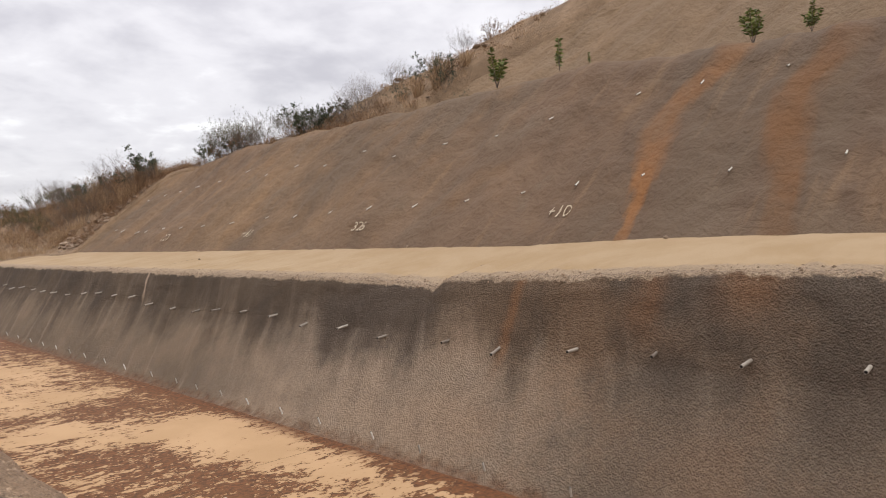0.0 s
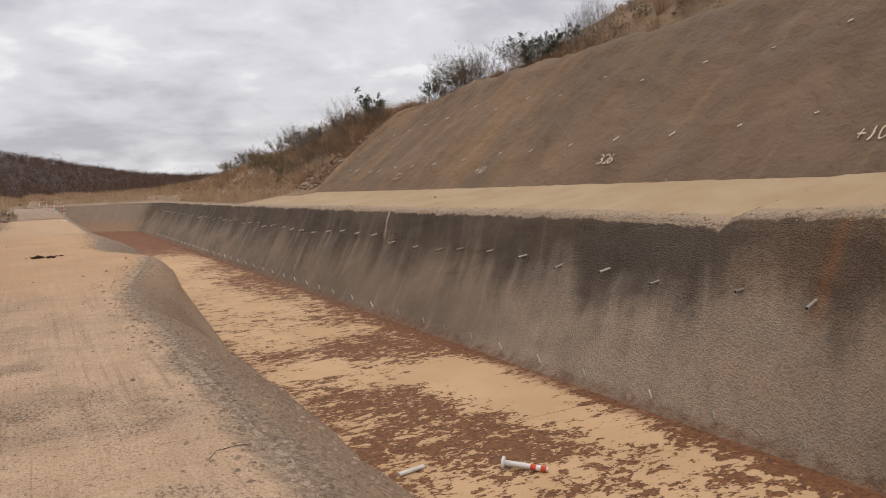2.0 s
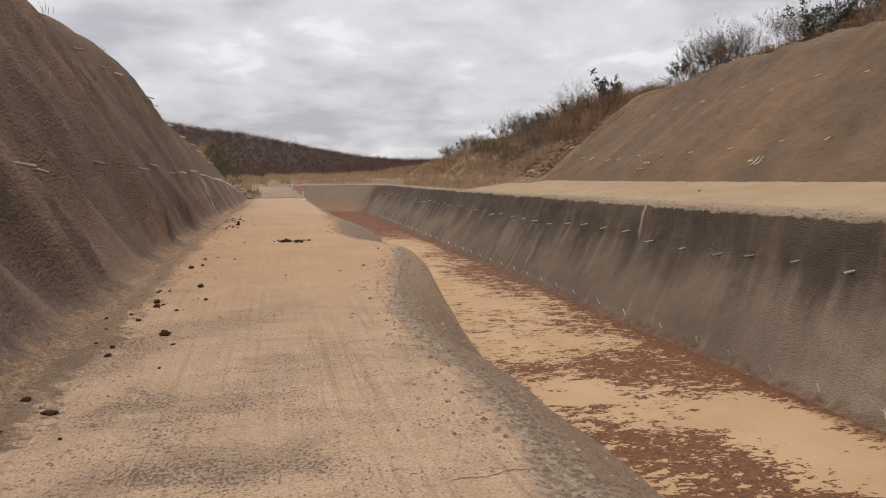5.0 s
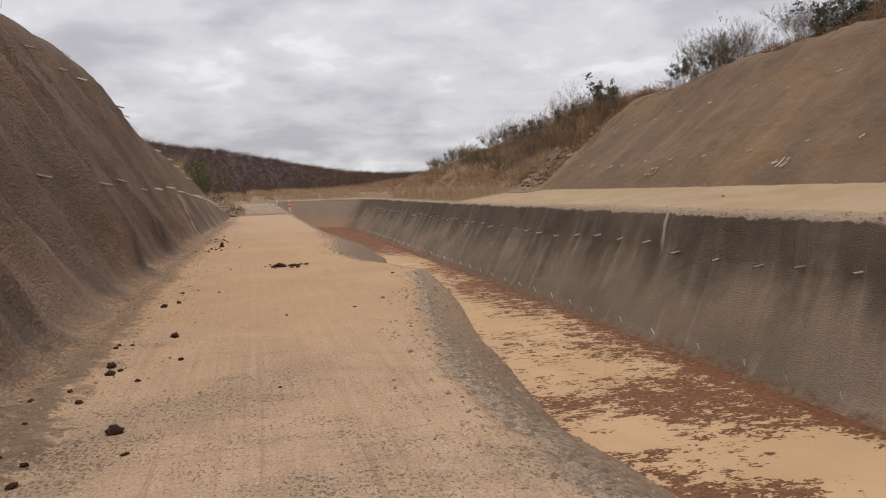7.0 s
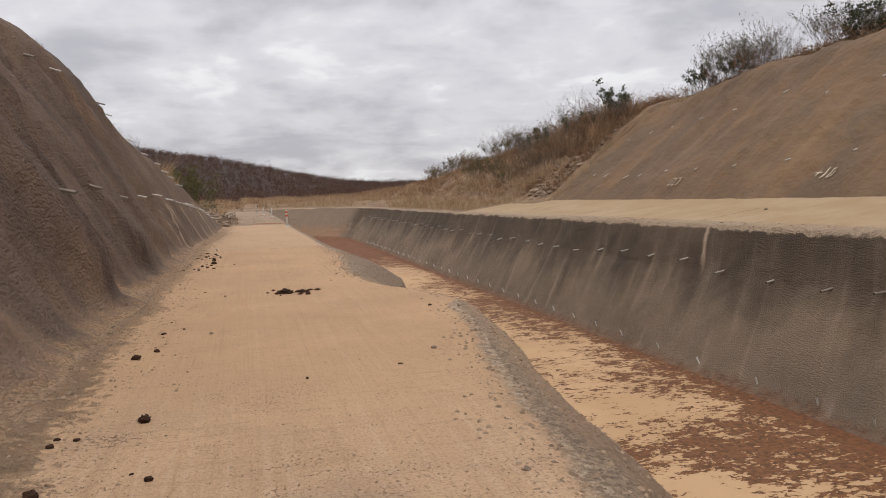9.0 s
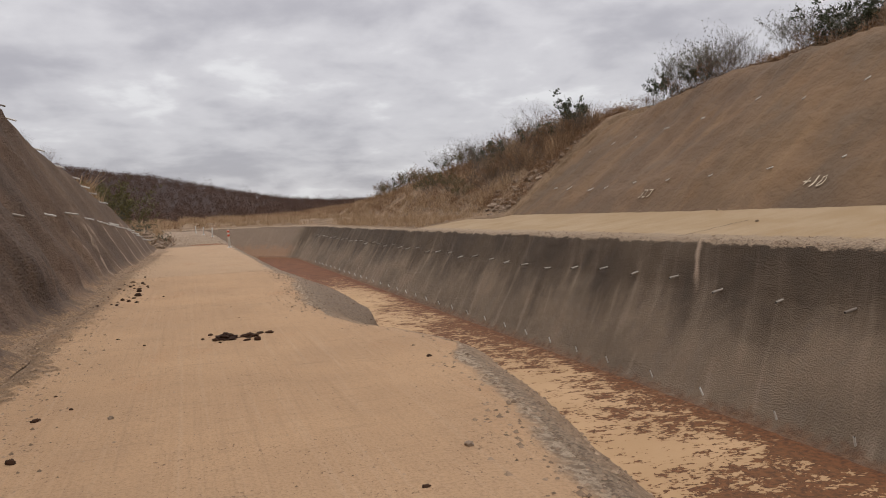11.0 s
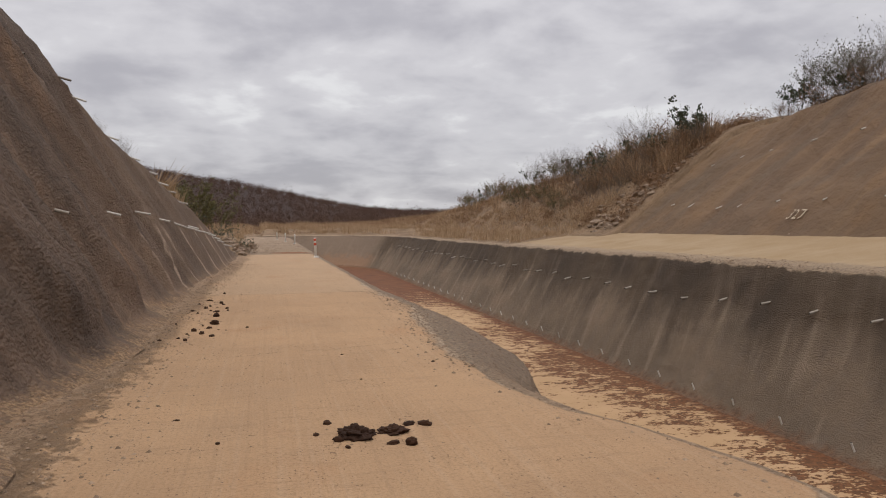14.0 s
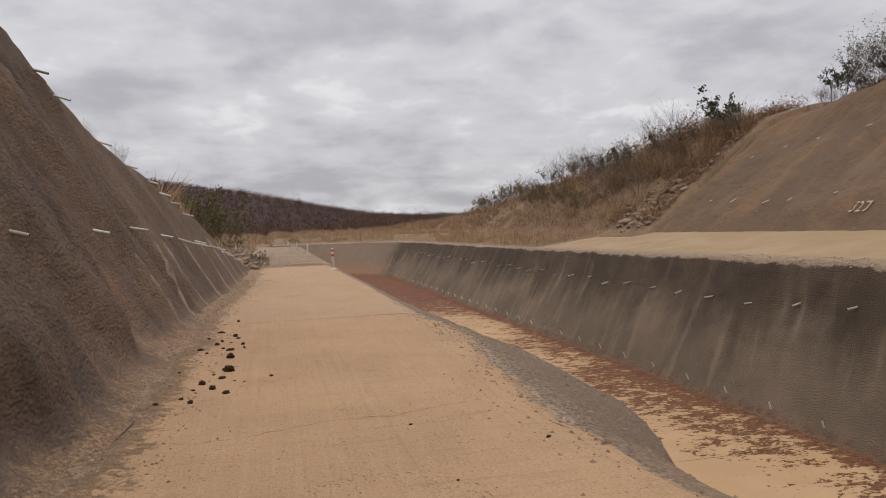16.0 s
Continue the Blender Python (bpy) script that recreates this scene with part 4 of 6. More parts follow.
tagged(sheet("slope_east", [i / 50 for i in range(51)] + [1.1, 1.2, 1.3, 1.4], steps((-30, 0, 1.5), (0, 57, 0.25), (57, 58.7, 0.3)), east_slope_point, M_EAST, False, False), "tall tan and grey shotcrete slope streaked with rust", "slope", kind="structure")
tagged(sheet("slope_upper", [i / 36 for i in range(37)], [i / 160 for i in range(161)], upper_slope_point, M_UPPER, False, False), "tan upper shotcrete slope above the berm", "slope", kind="structure")

# canal floor: slabs with open joints every twenty metres
floor_root = tagged(new("canal_floor"), "tan concrete canal floor with drifts of dried red mud", "canal floor", kind="structure")
joints = [-40, -24.8, -4.8, 15.2, 35.4, 55.4, 75, 95, 109.5]
for a, b in zip(joints, joints[1:]):
    slab_ys = steps((a + 0.008, b - 0.008, 1.0 if b < 100 else 0.5))
    sheet("slab", [0.0, 0.5, 1.0], slab_ys, lambda u, y: ((4.2 + 7.9 * u, y, FLOOR_Z), 0.0, 0.0), M_FLOOR, False, True, floor_root)
sheet("joint_bed", [0.0, 1.0], steps((-40, 96, 1.0), (96, 109.5, 0.5)), lambda u, y: ((4.0 + 8.3 * u, y, FLOOR_Z - 0.03), 0.0, 0.0), M_CRACK, False, True, floor_root)

# natural ground, one sheet to the horizon


def axis(spans):
    return steps(*spans)


gx = axis([(-1500, -300, 120), (-300, -60, 10), (-60, -10, 2.5), (-10, 40, 0.8), (40, 70, 2.5), (70, 300, 10), (300, 1500, 120)])
gy = axis([(-1200, -60, 120), (-60, 0, 4), (0, 40, 1.4), (40, 110, 0.8), (110, 160, 2.5), (160, 480, 8), (480, 1600, 120)])
gv = [(x, y, land(x, y)) for y in gy for x in gx]
gf = [(j * len(gx) + i, j * len(gx) + i + 1, (j + 1) * len(gx) + i + 1, (j + 1) * len(gx) + i) for j in range(len(gy) - 1) for i in range(len(gx) - 1)]
tagged(mesh_object("ground", gv, gf, M_SOIL), "dry brown earth of the hillside and plain", "ground", kind="structure")

# ---- vegetation ----
rnd = random.Random(11)


def tube(verts, faces, a, b, ra, rb, sides=4):
    """Adds a tapered stick from a to b."""
    a, b = Vector(a), Vector(b)
    d = (b - a).normalized()
    s = d.orthogonal().normalized()
    t = d.cross(s)
    base = len(verts)
    for p, r in ((a, ra), (b, rb)):
        for i in range(sides):
            w = 2 * math.pi * i / sides
            verts.append(tuple(p + s * (math.cos(w) * r) + t * (math.sin(w) * r)))
    for i in range(sides):
        j = (i + 1) % sides
        faces.append((base + i, base + j, base + sides + j, base + sides + i))


def leaf(verts, faces, at, way, length, width, r):
    """A small folded oval leaf: six corners, four triangles."""
    way = Vector(way).normalized()
    side = way.cross(Vector((r.uniform(-1, 1), r.uniform(-1, 1), r.uniform(-0.3, 1)))).normalized()
    up = side.cross(way)
    at = Vector(at)
    b = len(verts)
    mid = at + way * length * 0.55 - up * width * 0.15
    verts += [tuple(at), tuple(at + way * length * 0.4 + side * width * 0.5), tuple(at + way * length + up * width * 0.1), tuple(at + way * length * 0.4 - side * width * 0.5), tuple(mid)]
    faces += [(b, b + 1, b + 4), (b + 1, b + 2, b + 4), (b + 2, b + 3, b + 4), (b + 3, b, b + 4)]


def branch(tv, tf, tips, at, way, length, radius, depth, r, kink=0.35, fork=(2, 3)):
    at = Vector(at)
    way = Vector(way).normalized()
    n = 3
    for i in range(n):
        nxt = at + way * length / n
        tube(tv, tf, at, nxt, radius * (1 - 0.2 * i), radius * (0.8 - 0.2 * i), 4 if radius > 0.008 else 3)
        at = nxt
        way = (way + Vector((r.uniform(-1, 1), r.uniform(-1, 1), r.uniform(-0.5, 0.8))) * kink * 0.5).normalized()
        tips.append((at.copy(), way.copy(), depth))
        if depth > 0 and i > 0:
            for _ in range(r.randint(*fork) - 1):
                w = (way + Vector((r.uniform(-1, 1), r.uniform(-1, 1), r.uniform(-0.2, 0.9))) * 0.75).normalized()
                branch(tv, tf, tips, at, w, length * r.uniform(0.5, 0.8), radius * 0.55, depth - 1, r, kink, fork)


def shrub(name, seed, height, stems, leaves, leaf_len, leaf_mat, label, spread=0.5, depth=2, bare=0.3, radius=0.022, kink=0.35, clumps=0, fork=(2, 3)):
    """A bush: forking stems, and leaves on the outer twigs (none when leaves is 0)."""
    r = random.Random(seed)
    tv, tf, tips, lv, lf = [], [], [], [], []
    for i in range(stems):
        w = 2 * math.pi * (i + r.random()) / stems
        lean = Vector((math.cos(w) * spread * r.uniform(0.3, 1.2), math.sin(w) * spread * r.uniform(0.3, 1.2), 1.0))
        branch(tv, tf, tips, (0.08 * math.cos(w), 0.08 * math.sin(w), -0.1), lean, height * r.uniform(0.55, 0.8), radius, depth, r, kink, fork)
    outer = [t for t in tips if t[2] <= 1 and t[0].z > height * bare]
    if clumps:
        outer = r.sample(outer, min(clumps, len(outer)))
    for _ in range(leaves if outer else 0):
        p, w, _d = r.choice(outer)
        q = p + Vector((r.gauss(0, 1), r.gauss(0, 1), r.gauss(0, 1))) * leaf_len * (0.55 if clumps else 0.45)
        d = w * 0.6 + Vector((r.uniform(-1, 1), r.uniform(-1, 1), r.uniform(-0.4, 0.9)))
        s = leaf_len * r.uniform(0.55, 1.25)
        leaf(lv, lf, q, d, s, s * 0.55, r)
    root = tagged(new(name), label, "shrub")
    mesh_object("trunk", tv, tf, M_TWIG, False, None, root)
    if lf:
        mesh_object("crown", lv, lf, leaf_mat, False, None, root)
    return root


def copy_scaled(kind, x, y, z, scale, turn):
    ob = copy_thing(kind, pose(x, y, z, 0, 0, turn))
    ob.scale = (scale, scale, scale)
    return ob


def berm_z(x, y):
    return max(land(x, y), crest_east(min(y, 58.7)) + 0.1) if y < 57 else land(x, y)


LEAFY = "grey-green big-leaved shrub on bare stems, growing in dry grass"
BARE = "leafless grey dry shrub with fine twigs on the slope top"
milkweed = shrub("shrub", 3, 1.9, 8, 260, 0.19, M_LEAF, LEAFY, 0.7, 1, 0.30, 0.014, 0.35, 13)
milkweed_b = shrub("shrub", 5, 2.2, 13, 1150, 0.18, M_LEAF, LEAFY, 0.9, 1, 0.12, 0.017, 0.4, 52)
fine_green = shrub("shrub", 8, 1.8, 10, 800, 0.10, M_LEAF, "small-leaved dull green shrub with open twigs", 0.9, 2, 0.10, 0.010, 0.4, 60)
bare_bush = shrub("shrub", 13, 1.7, 22, 140, 0.06, M_SCRUB, BARE, 1.1, 3, 0.1, 0.009, 0.6, 0, (2, 4))
brown_bush = shrub("shrub", 17, 1.4, 15, 1300, 0.080, M_SCRUB, "brown half-dead shrub with dry leaves", 1.2, 2, 0.0, 0.010, 0.6)
yellow_bush = shrub("shrub", 21, 3.2, 11, 2600, 0.15, M_YLEAF, "yellow-green leafy bush at the end of the cut slope", 0.8, 2, 0.04, 0.022)
leafy_tree = shrub("shrub", 37, 2.3, 10, 1000, 0.17, M_LEAF, "dark green shrub with leaf clusters on long bare stems", 0.5, 1, 0.45, 0.018, 0.5, 40)
olive_bush = shrub("shrub", 47, 1.3, 16, 1900, 0.075, M_OLIVE, "low olive-brown shrub half dried out on the hillside", 1.3, 2, 0.0, 0.010, 0.6)
thicket = shrub("shrub", 53, 1.9, 22, 420, 0.06, M_OLIVE, "dark twiggy grey-brown thicket on the hillside", 1.0, 3, 0.05, 0.011, 0.55, 0, (2, 3))
pale_bush = shrub("shrub", 43, 1.9, 17, 1500, 0.085, M_PALELEAF, "airy grey shrub with small pale leaves on fine twigs", 1.0, 3, 0.15, 0.009, 0.5, 0, (2, 3))
snag = shrub("dead_sapling", 31, 2.2, 1, 0, 0.1, M_LEAF, "dead bare sapling standing on the slope top", 0.1, 1, 0.3, 0.03)


def young_tree(seed, height, stems):
    """A sapling with drooping leaves all along its upright stems."""
    r = random.Random(seed)
    tv, tf, lv, lf = [], [], [], []
    for i in range(stems):
        w = 2 * math.pi * (i + r.random() * 0.6) / stems
        lean = r.uniform(0.2, 0.6)
        h = height * (1.0 if i == 0 else r.uniform(0.5, 0.85))
        top = Vector((math.cos(w) * lean * h, math.sin(w) * lean * h, h))
        tube(tv, tf, (0, 0, -0.1), top * 0.5, 0.020, 0.015)
        tube(tv, tf, top * 0.5, top, 0.015, 0.006)
        n = int(34 * h)
        for k in range(n):
            q = 0.28 + 0.72 * k / n
            a = k * 2.4 + r.uniform(-0.3, 0.3)
            leaf(lv, lf, top * q, (math.cos(a), math.sin(a), r.uniform(-0.5, 0.7)), r.uniform(0.20, 0.36) * (1.15 - 0.4 * q), r.uniform(0.10, 0.16), r)
    root = tagged(new("sapling"), "green big-leaved sapling rooted on the concrete berm", "shrub")
    mesh_object("trunk", tv, tf, M_TWIG, False, None, root)
    mesh_object("crown", lv, lf, M_GLEAF, False, None, root)
    return root


sapling, sapling_b = young_tree(27, 1.6, 4), young_tree(28, 1.5, 2)
KINDS = (milkweed, milkweed_b, fine_green, bare_bush, brown_bush, yellow_bush, leafy_tree, pale_bush, olive_bush, thicket, sapling, sapling_b, snag)

# saplings on the berm, and shrubs along the crest and the hillside
for x, y, s in ((26.6, 22.4, 1.15), (26.3, 18.6, 0.95), (25.3, 9.9, 0.9), (25.2, 8.0, 0.62), (26.2, 17.0, 0.35)):
    copy_scaled(sapling if y > 20 or y < 10 else sapling_b, x, y, crest_east(y) + 0.12, s * 0.86, rnd.uniform(0, 360))
crest_shrubs = ((milkweed_b, 28.0, 53.0, 0.85), (pale_bush, 28.3, 51.4, 1.2), (pale_bush, 28.6, 49.6, 1.25), (milkweed_b, 28.9, 50.6, 0.9), (bare_bush, 28.4, 48.2, 1.0), (brown_bush, 28.3, 49.0, 0.9), (brown_bush, 28.0, 52.0, 0.8),
                      (bare_bush, 28.4, 46.6, 0.6), (brown_bush, 28.6, 45.2, 0.5), (pale_bush, 28.8, 43.4, 1.1), (bare_bush, 28.7, 42.6, 1.2), (milkweed_b, 29.0, 41.2, 1.05), (leafy_tree, 29.4, 40.0, 0.95), (pale_bush, 28.9, 40.4, 0.9), (brown_bush, 28.5, 41.8, 0.9),
                      (bare_bush, 29.6, 38.0, 1.2), (bare_bush, 29.9, 36.9, 1.3), (bare_bush, 31.0, 37.6, 1.2), (brown_bush, 29.4, 38.8, 0.7), (milkweed, 30.4, 39.2, 0.9), (bare_bush, 32.2, 35.6, 1.0), (brown_bush, 30.2, 35.0, 0.6))
crest_thickets = ((fine_green, 32.0, 33.6, 0.7), (milkweed, 31.4, 31.4, 1.0), (fine_green, 30.6, 30.0, 0.9), (brown_bush, 31.0, 29.2, 0.7), (bare_bush, 33.6, 31.0, 0.9), (brown_bush, 33.0, 33.0, 0.7), (fine_green, 29.6, 27.0, 0.6), (brown_bush, 34.8, 29.6, 0.7),
                      (thicket, 28.3, 50.4, 1.15), (thicket, 28.7, 48.4, 1.2), (thicket, 29.4, 49.6, 1.3), (thicket, 28.6, 51.8, 1.0), (thicket, 29.2, 42.4, 1.0), (thicket, 29.0, 46.9, 0.8), (brown_bush, 27.9, 54.2, 0.5), (fine_green, 27.2, 57.0, 0.5), (bare_bush, 28.0, 54.4, 0.6), (fine_green, 30.2, 33.2, 0.6), (brown_bush, 29.2, 36.0, 0.6), (fine_green, 29.8, 29.0, 0.7))
for kind, x, y, s in crest_shrubs + crest_thickets:
    copy_scaled(kind, x, y, berm_z(x, y) - 0.05, s * (0.72 if kind is bare_bush else 0.88), rnd.uniform(0, 360))
copy_scaled(snag, 28.0, 54.0, berm_z(28.0, 54.0) - 0.05, 1.0, 40)
hill_shrubs = ((leafy_tree, 26.2, 60.8, 1.15), (milkweed, 25.4, 62.6, 0.95), (milkweed, 25.2, 66.5, 1.05), (milkweed, 24.5, 69.5, 1.0), (fine_green, 24.0, 73.5, 0.7),
                      (milkweed, 25.5, 78.0, 0.9), (milkweed, 25.5, 87.0, 0.95), (bare_bush, 26.5, 85.0, 1.2), (fine_green, 26.0, 96.0, 0.7),
                      (milkweed, 25.0, 101.0, 1.0), (fine_green, 25.0, 108.0, 0.8), (milkweed, 26.0, 116.0, 0.9), (bare_bush, 24.5, 75.5, 1.0), (brown_bush, 23.5, 79.0, 1.0), (brown_bush, 23.0, 72.0, 1.0))
hill_scrub = ((brown_bush, 22.5, 84.0, 1.1), (brown_bush, 23.5, 66.0, 1.0), (brown_bush, 25.0, 65.0, 1.2), (brown_bush, 24.0, 91.0, 1.2), (brown_bush, 22.0, 76.0, 0.8), (brown_bush, 26.0, 68.0, 1.2), (brown_bush, 24.5, 97.0, 1.1),
                      (brown_bush, 27.0, 74.0, 1.1), (brown_bush, 23.5, 104.0, 1.2), (bare_bush, 26.0, 105.0, 1.1), (fine_green, 23.2, 69.0, 0.6), (brown_bush, 25.0, 60.6, 1.2), (brown_bush, 24.2, 62.2, 1.1), (brown_bush, 23.2, 64.0, 0.9), (brown_bush, 26.0, 63.0, 1.3), (brown_bush, 22.4, 67.5, 0.9), (brown_bush, 24.6, 70.8, 1.2), (fine_green, 25.6, 64.4, 0.9), (bare_bush, 25.8, 66.2, 1.3), (milkweed, 25.0, 72.0, 1.0), (milkweed, 25.2, 75.0, 0.9))
for kind, x, y, s in hill_shrubs + hill_scrub:
    copy_scaled(kind, x, y, land(x, y) - 0.05, s, rnd.uniform(0, 360))
for kind, x, y, s in ((olive_bush, 21.6, 74.0, 1.1), (olive_bush, 22.4, 78.5, 1.2), (olive_bush, 22.0, 82.0, 1.1), (olive_bush, 23.2, 86.5, 1.3), (olive_bush, 21.0, 70.5, 0.9), (olive_bush, 23.8, 93.0, 1.3), (olive_bush, 22.6, 99.0, 1.3), (thicket, 22.6, 68.0, 1.1), (thicket, 23.6, 65.2, 1.1),
                      (thicket, 24.8, 62.8, 1.0), (thicket, 21.4, 66.4, 0.8), (thicket, 24.0, 71.5, 1.0), (thicket, 25.6, 60.4, 0.9), (thicket, 22.0, 63.6, 0.7), (thicket, 24.6, 76.5, 1.1), (thicket, 24.2, 81.5, 1.1), (olive_bush, 24.2, 68.6, 1.0), (thicket, 23.0, 61.6, 0.7), (thicket, 26.2, 59.4, 0.7), (olive_bush, 25.2, 80.0, 1.2)):
    copy_scaled(kind, x, y, land(x, y) - 0.05, s, rnd.uniform(0, 360))
# west end of the cutting
for kind, x, y, s in ((yellow_bush, -4.4, 58.5, 0.85), (yellow_bush, -5.6, 57.0, 0.8), (yellow_bush, -3.6, 60.5, 0.7), (fine_green, -4.6, 55.2, 1.0), (yellow_bush, -6.8, 61.0, 0.9), (brown_bush, -4.2, 54.2, 1.0), (brown_bush, -5.8, 52.5, 1.2), (fine_green, -6.5, 60.0, 1.2), (bare_bush, -6.2, 50.5, 1.1),
                      (bare_bush, -7.5, 63.0, 1.6), (brown_bush, -8.0, 66.0, 1.5), (fine_green, -3.0, 66.0, 0.7), (bare_bush, -9.0, 58.0, 1.7), (brown_bush, -1.35, 55.2, 0.42), (fine_green, -1.5, 55.4, 0.4)):
    copy_scaled(kind, x, y, land(x, y) - 0.05, s, rnd.uniform(0, 360))
for x, y, s in ((-4.5, 40.6, 0.3), (-4.8, 38.9, 0.22), (-5.9, 34.5, 0.13)):
    copy_scaled(bare_bush, x, y, crest_west(y) + 0.0, s, rnd.uniform(0, 360))
for ob in KINDS:
    for o in (*ob.children_recursive, ob):
        bpy.data.objects.remove(o)


def blades(name, spots, mat, label, category="grass"):
    """Grass as one sheet of many bent blades. spots: (x, y, z, height, blades, radius)."""
    r = random.Random(len(name) * 7 + len(spots))
    verts, faces = [], []
    for x, y, z, h, n, rad in spots:
        lean = Vector((r.uniform(-0.25, 0.25), r.uniform(-0.25, 0.25), 0))
        for _ in range(n):
            w, q = r.uniform(0, 2 * math.pi), rad * math.sqrt(r.random())
            p = Vector((x + math.cos(w) * q, y + math.sin(w) * q, z - 0.05))
            hh = h * r.uniform(0.45, 1.1)
            out = Vector((math.cos(w), math.sin(w), 0)) * 0.35 + lean + Vector((r.uniform(-0.3, 0.3), r.uniform(-0.3, 0.3), 0))
            m = p + Vector((0, 0, hh * 0.55)) + out * hh * 0.25
            t = p + Vector((0, 0, hh * r.uniform(0.8, 1.0))) + out * hh * 0.75
            k = r.uniform(0, math.pi)
            s = Vector((math.cos(k), math.sin(k), 0)) * (0.007 + 0.006 * hh)
            b = len(verts)
            verts += [tuple(p - s), tuple(p + s), tuple(m + s * 0.8), tuple(m - s * 0.8), tuple(t)]
            faces += [(b, b + 1, b + 2, b + 3), (b + 3, b + 2, b + 4)]
    return tagged(mesh_object(name, verts, faces, mat, False), label, category, kind="stuff")


def scatter(n, x0, x1, y0, y1, hmin, hmax, cnt, rad, keep=None, zf=None):
    out = []
    while len(out) < n:
        x, y = rnd.uniform(x0, x1), rnd.uniform(y0, y1)
        if keep and not keep(x, y):
            n -= 1 if rnd.random() < 0.02 else 0
            continue
        z = (zf or land)(x, y)
        out.append((x, y, z, rnd.uniform(hmin, hmax), rnd.randint(cnt // 2, cnt), rad * rnd.uniform(0.5, 1.2)))
    return out


def hill_ok(x, y):
    return x > 20.3 and fbm(x * 0.22, y * 0.22, 77) > -0.35 and not (y < 63.5 and x < 24)


spots = scatter(620, 20, 30, 58.6, 100, 0.3, 1.0, 22, 0.40, hill_ok)
spots += scatter(520, 19, 36, 90, 150, 0.4, 0.9, 22, 0.7, hill_ok)
spots += scatter(300, 16, 46, 125, 190, 0.5, 1.2, 22, 0.9, lambda x, y: fbm(x * 0.15, y * 0.15, 37) > 0.0)
spots += scatter(190, 23.2, 27.5, 59.3, 70, 0.8, 1.9, 60, 0.35, lambda x, y: fbm(x * 0.5, y * 0.5, 44) > -0.1)
spots += scatter(300, 27.6, 33, 30.5, 57, 0.25, 0.7, 20, 0.35, lambda x, y: x > face_east(crest_east(y), y) + 1.2, berm_z)
def bank_ok(x, y):
    return x > face_east(crest_east(y), y) + 2.2 and fbm(x * 0.3, y * 0.3, 63) > -0.25


spots += scatter(420, 28, 40, 25, 50, 0.15, 0.5, 20, 0.40, bank_ok, lambda x, y: land(x, y) + 0.03)
for _ in range(300):
    yy = 31 + 21.5 * rnd.random()
    xx = face_east(crest_east(yy), yy) + rnd.uniform(0.75, 2.6)
    spots.append((xx, yy, crest_east(yy) + 0.05, rnd.uniform(0.15, 0.5), 16, 0.3))
blades("dry_hill_grass", spots, M_STRAW, "tall dry brown grass over the hillside")
spots = scatter(1000, -14, 24, 62, 150, 0.3, 1.25, 34, 0.45, lambda x, y: fbm(x * 0.22, y * 0.22, 38) > 0.2 and (lambda u, s: (u < -2.6 or u > 14.8) and s > 56)(*unbend(x, y)))
spots += scatter(1500, -40, 60, 105, 228, 0.4, 1.7, 30, 0.9, lambda x, y: fbm(x * 0.06, y * 0.06, 35) + 0.5 * fbm(x * 0.2, y * 0.2, 36) > 0.22)
spots += scatter(120, -4.2, -2.4, 52.5, 75, 0.15, 0.4, 18, 0.25)
spots += scatter(60, -1.6, 1.2, 57, 100, 0.08, 0.22, 12, 0.2, lambda x, y: y < 78)
spots += scatter(620, 14.9, 21.5, 61.5, 90, 0.15, 0.5, 20, 0.35)
spots += scatter(170, 14.9, 21.5, 61.0, 95, 0.45, 0.85, 34, 0.3)
spots += scatter(900, -6, 24, 92, 135, 0.35, 1.1, 26, 0.45, lambda x, y: unbend(x, y)[0] > 15.0 and fbm(x * 0.3, y * 0.3, 39) > 0.2)
spots += scatter(200, -9, -3.0, 47, 62, 0.4, 1.1, 24, 0.35, lambda x, y: y > 52.5 or x < -5.5)
spots += [(-3.85 + rnd.uniform(-0.3, 0.25), yy, crest_west(yy) - 0.1, rnd.uniform(0.9, 1.5), 130, 0.35) for yy in (43.4, 44.0, 44.5, 45.0, 45.5, 46.0, 46.6, 47.2, 48.0, 49.0)]
spots += [(-5.9 + rnd.uniform(-0.3, 0.2), yy, crest_west(yy) + 0.05, rnd.uniform(0.12, 0.3), 5, 0.2) for yy in (22, 23.6, 26.5, 28.0, 31.0, 33.4, 34.0, 36.5, 38.5, 40.0, 41.0, 42.2, 43.0)]
spots += [(x, y, z, h, 150, 0.28) for x, y, z, h in ((30.9, 30.4, land(30.9, 30.4), 2.0), (30.4, 30.2, land(30.4, 30.2), 1.6), (31.6, 29.0, land(31.6, 29.0), 1.3), (30.2, 31.6, land(30.2, 31.6), 1.2), (26.2, 62.4, land(26.2, 62.4), 2.0), (25.6, 63.4, land(25.6, 63.4), 1.8), (26.0, 65.2, land(26.0, 65.2), 1.8))]
blades("pale_dry_grass", spots, M_PALE, "pale dry grass on the plain and verges")

# brown scrub filling the hillside between the shrubs
sv, sf = [], []
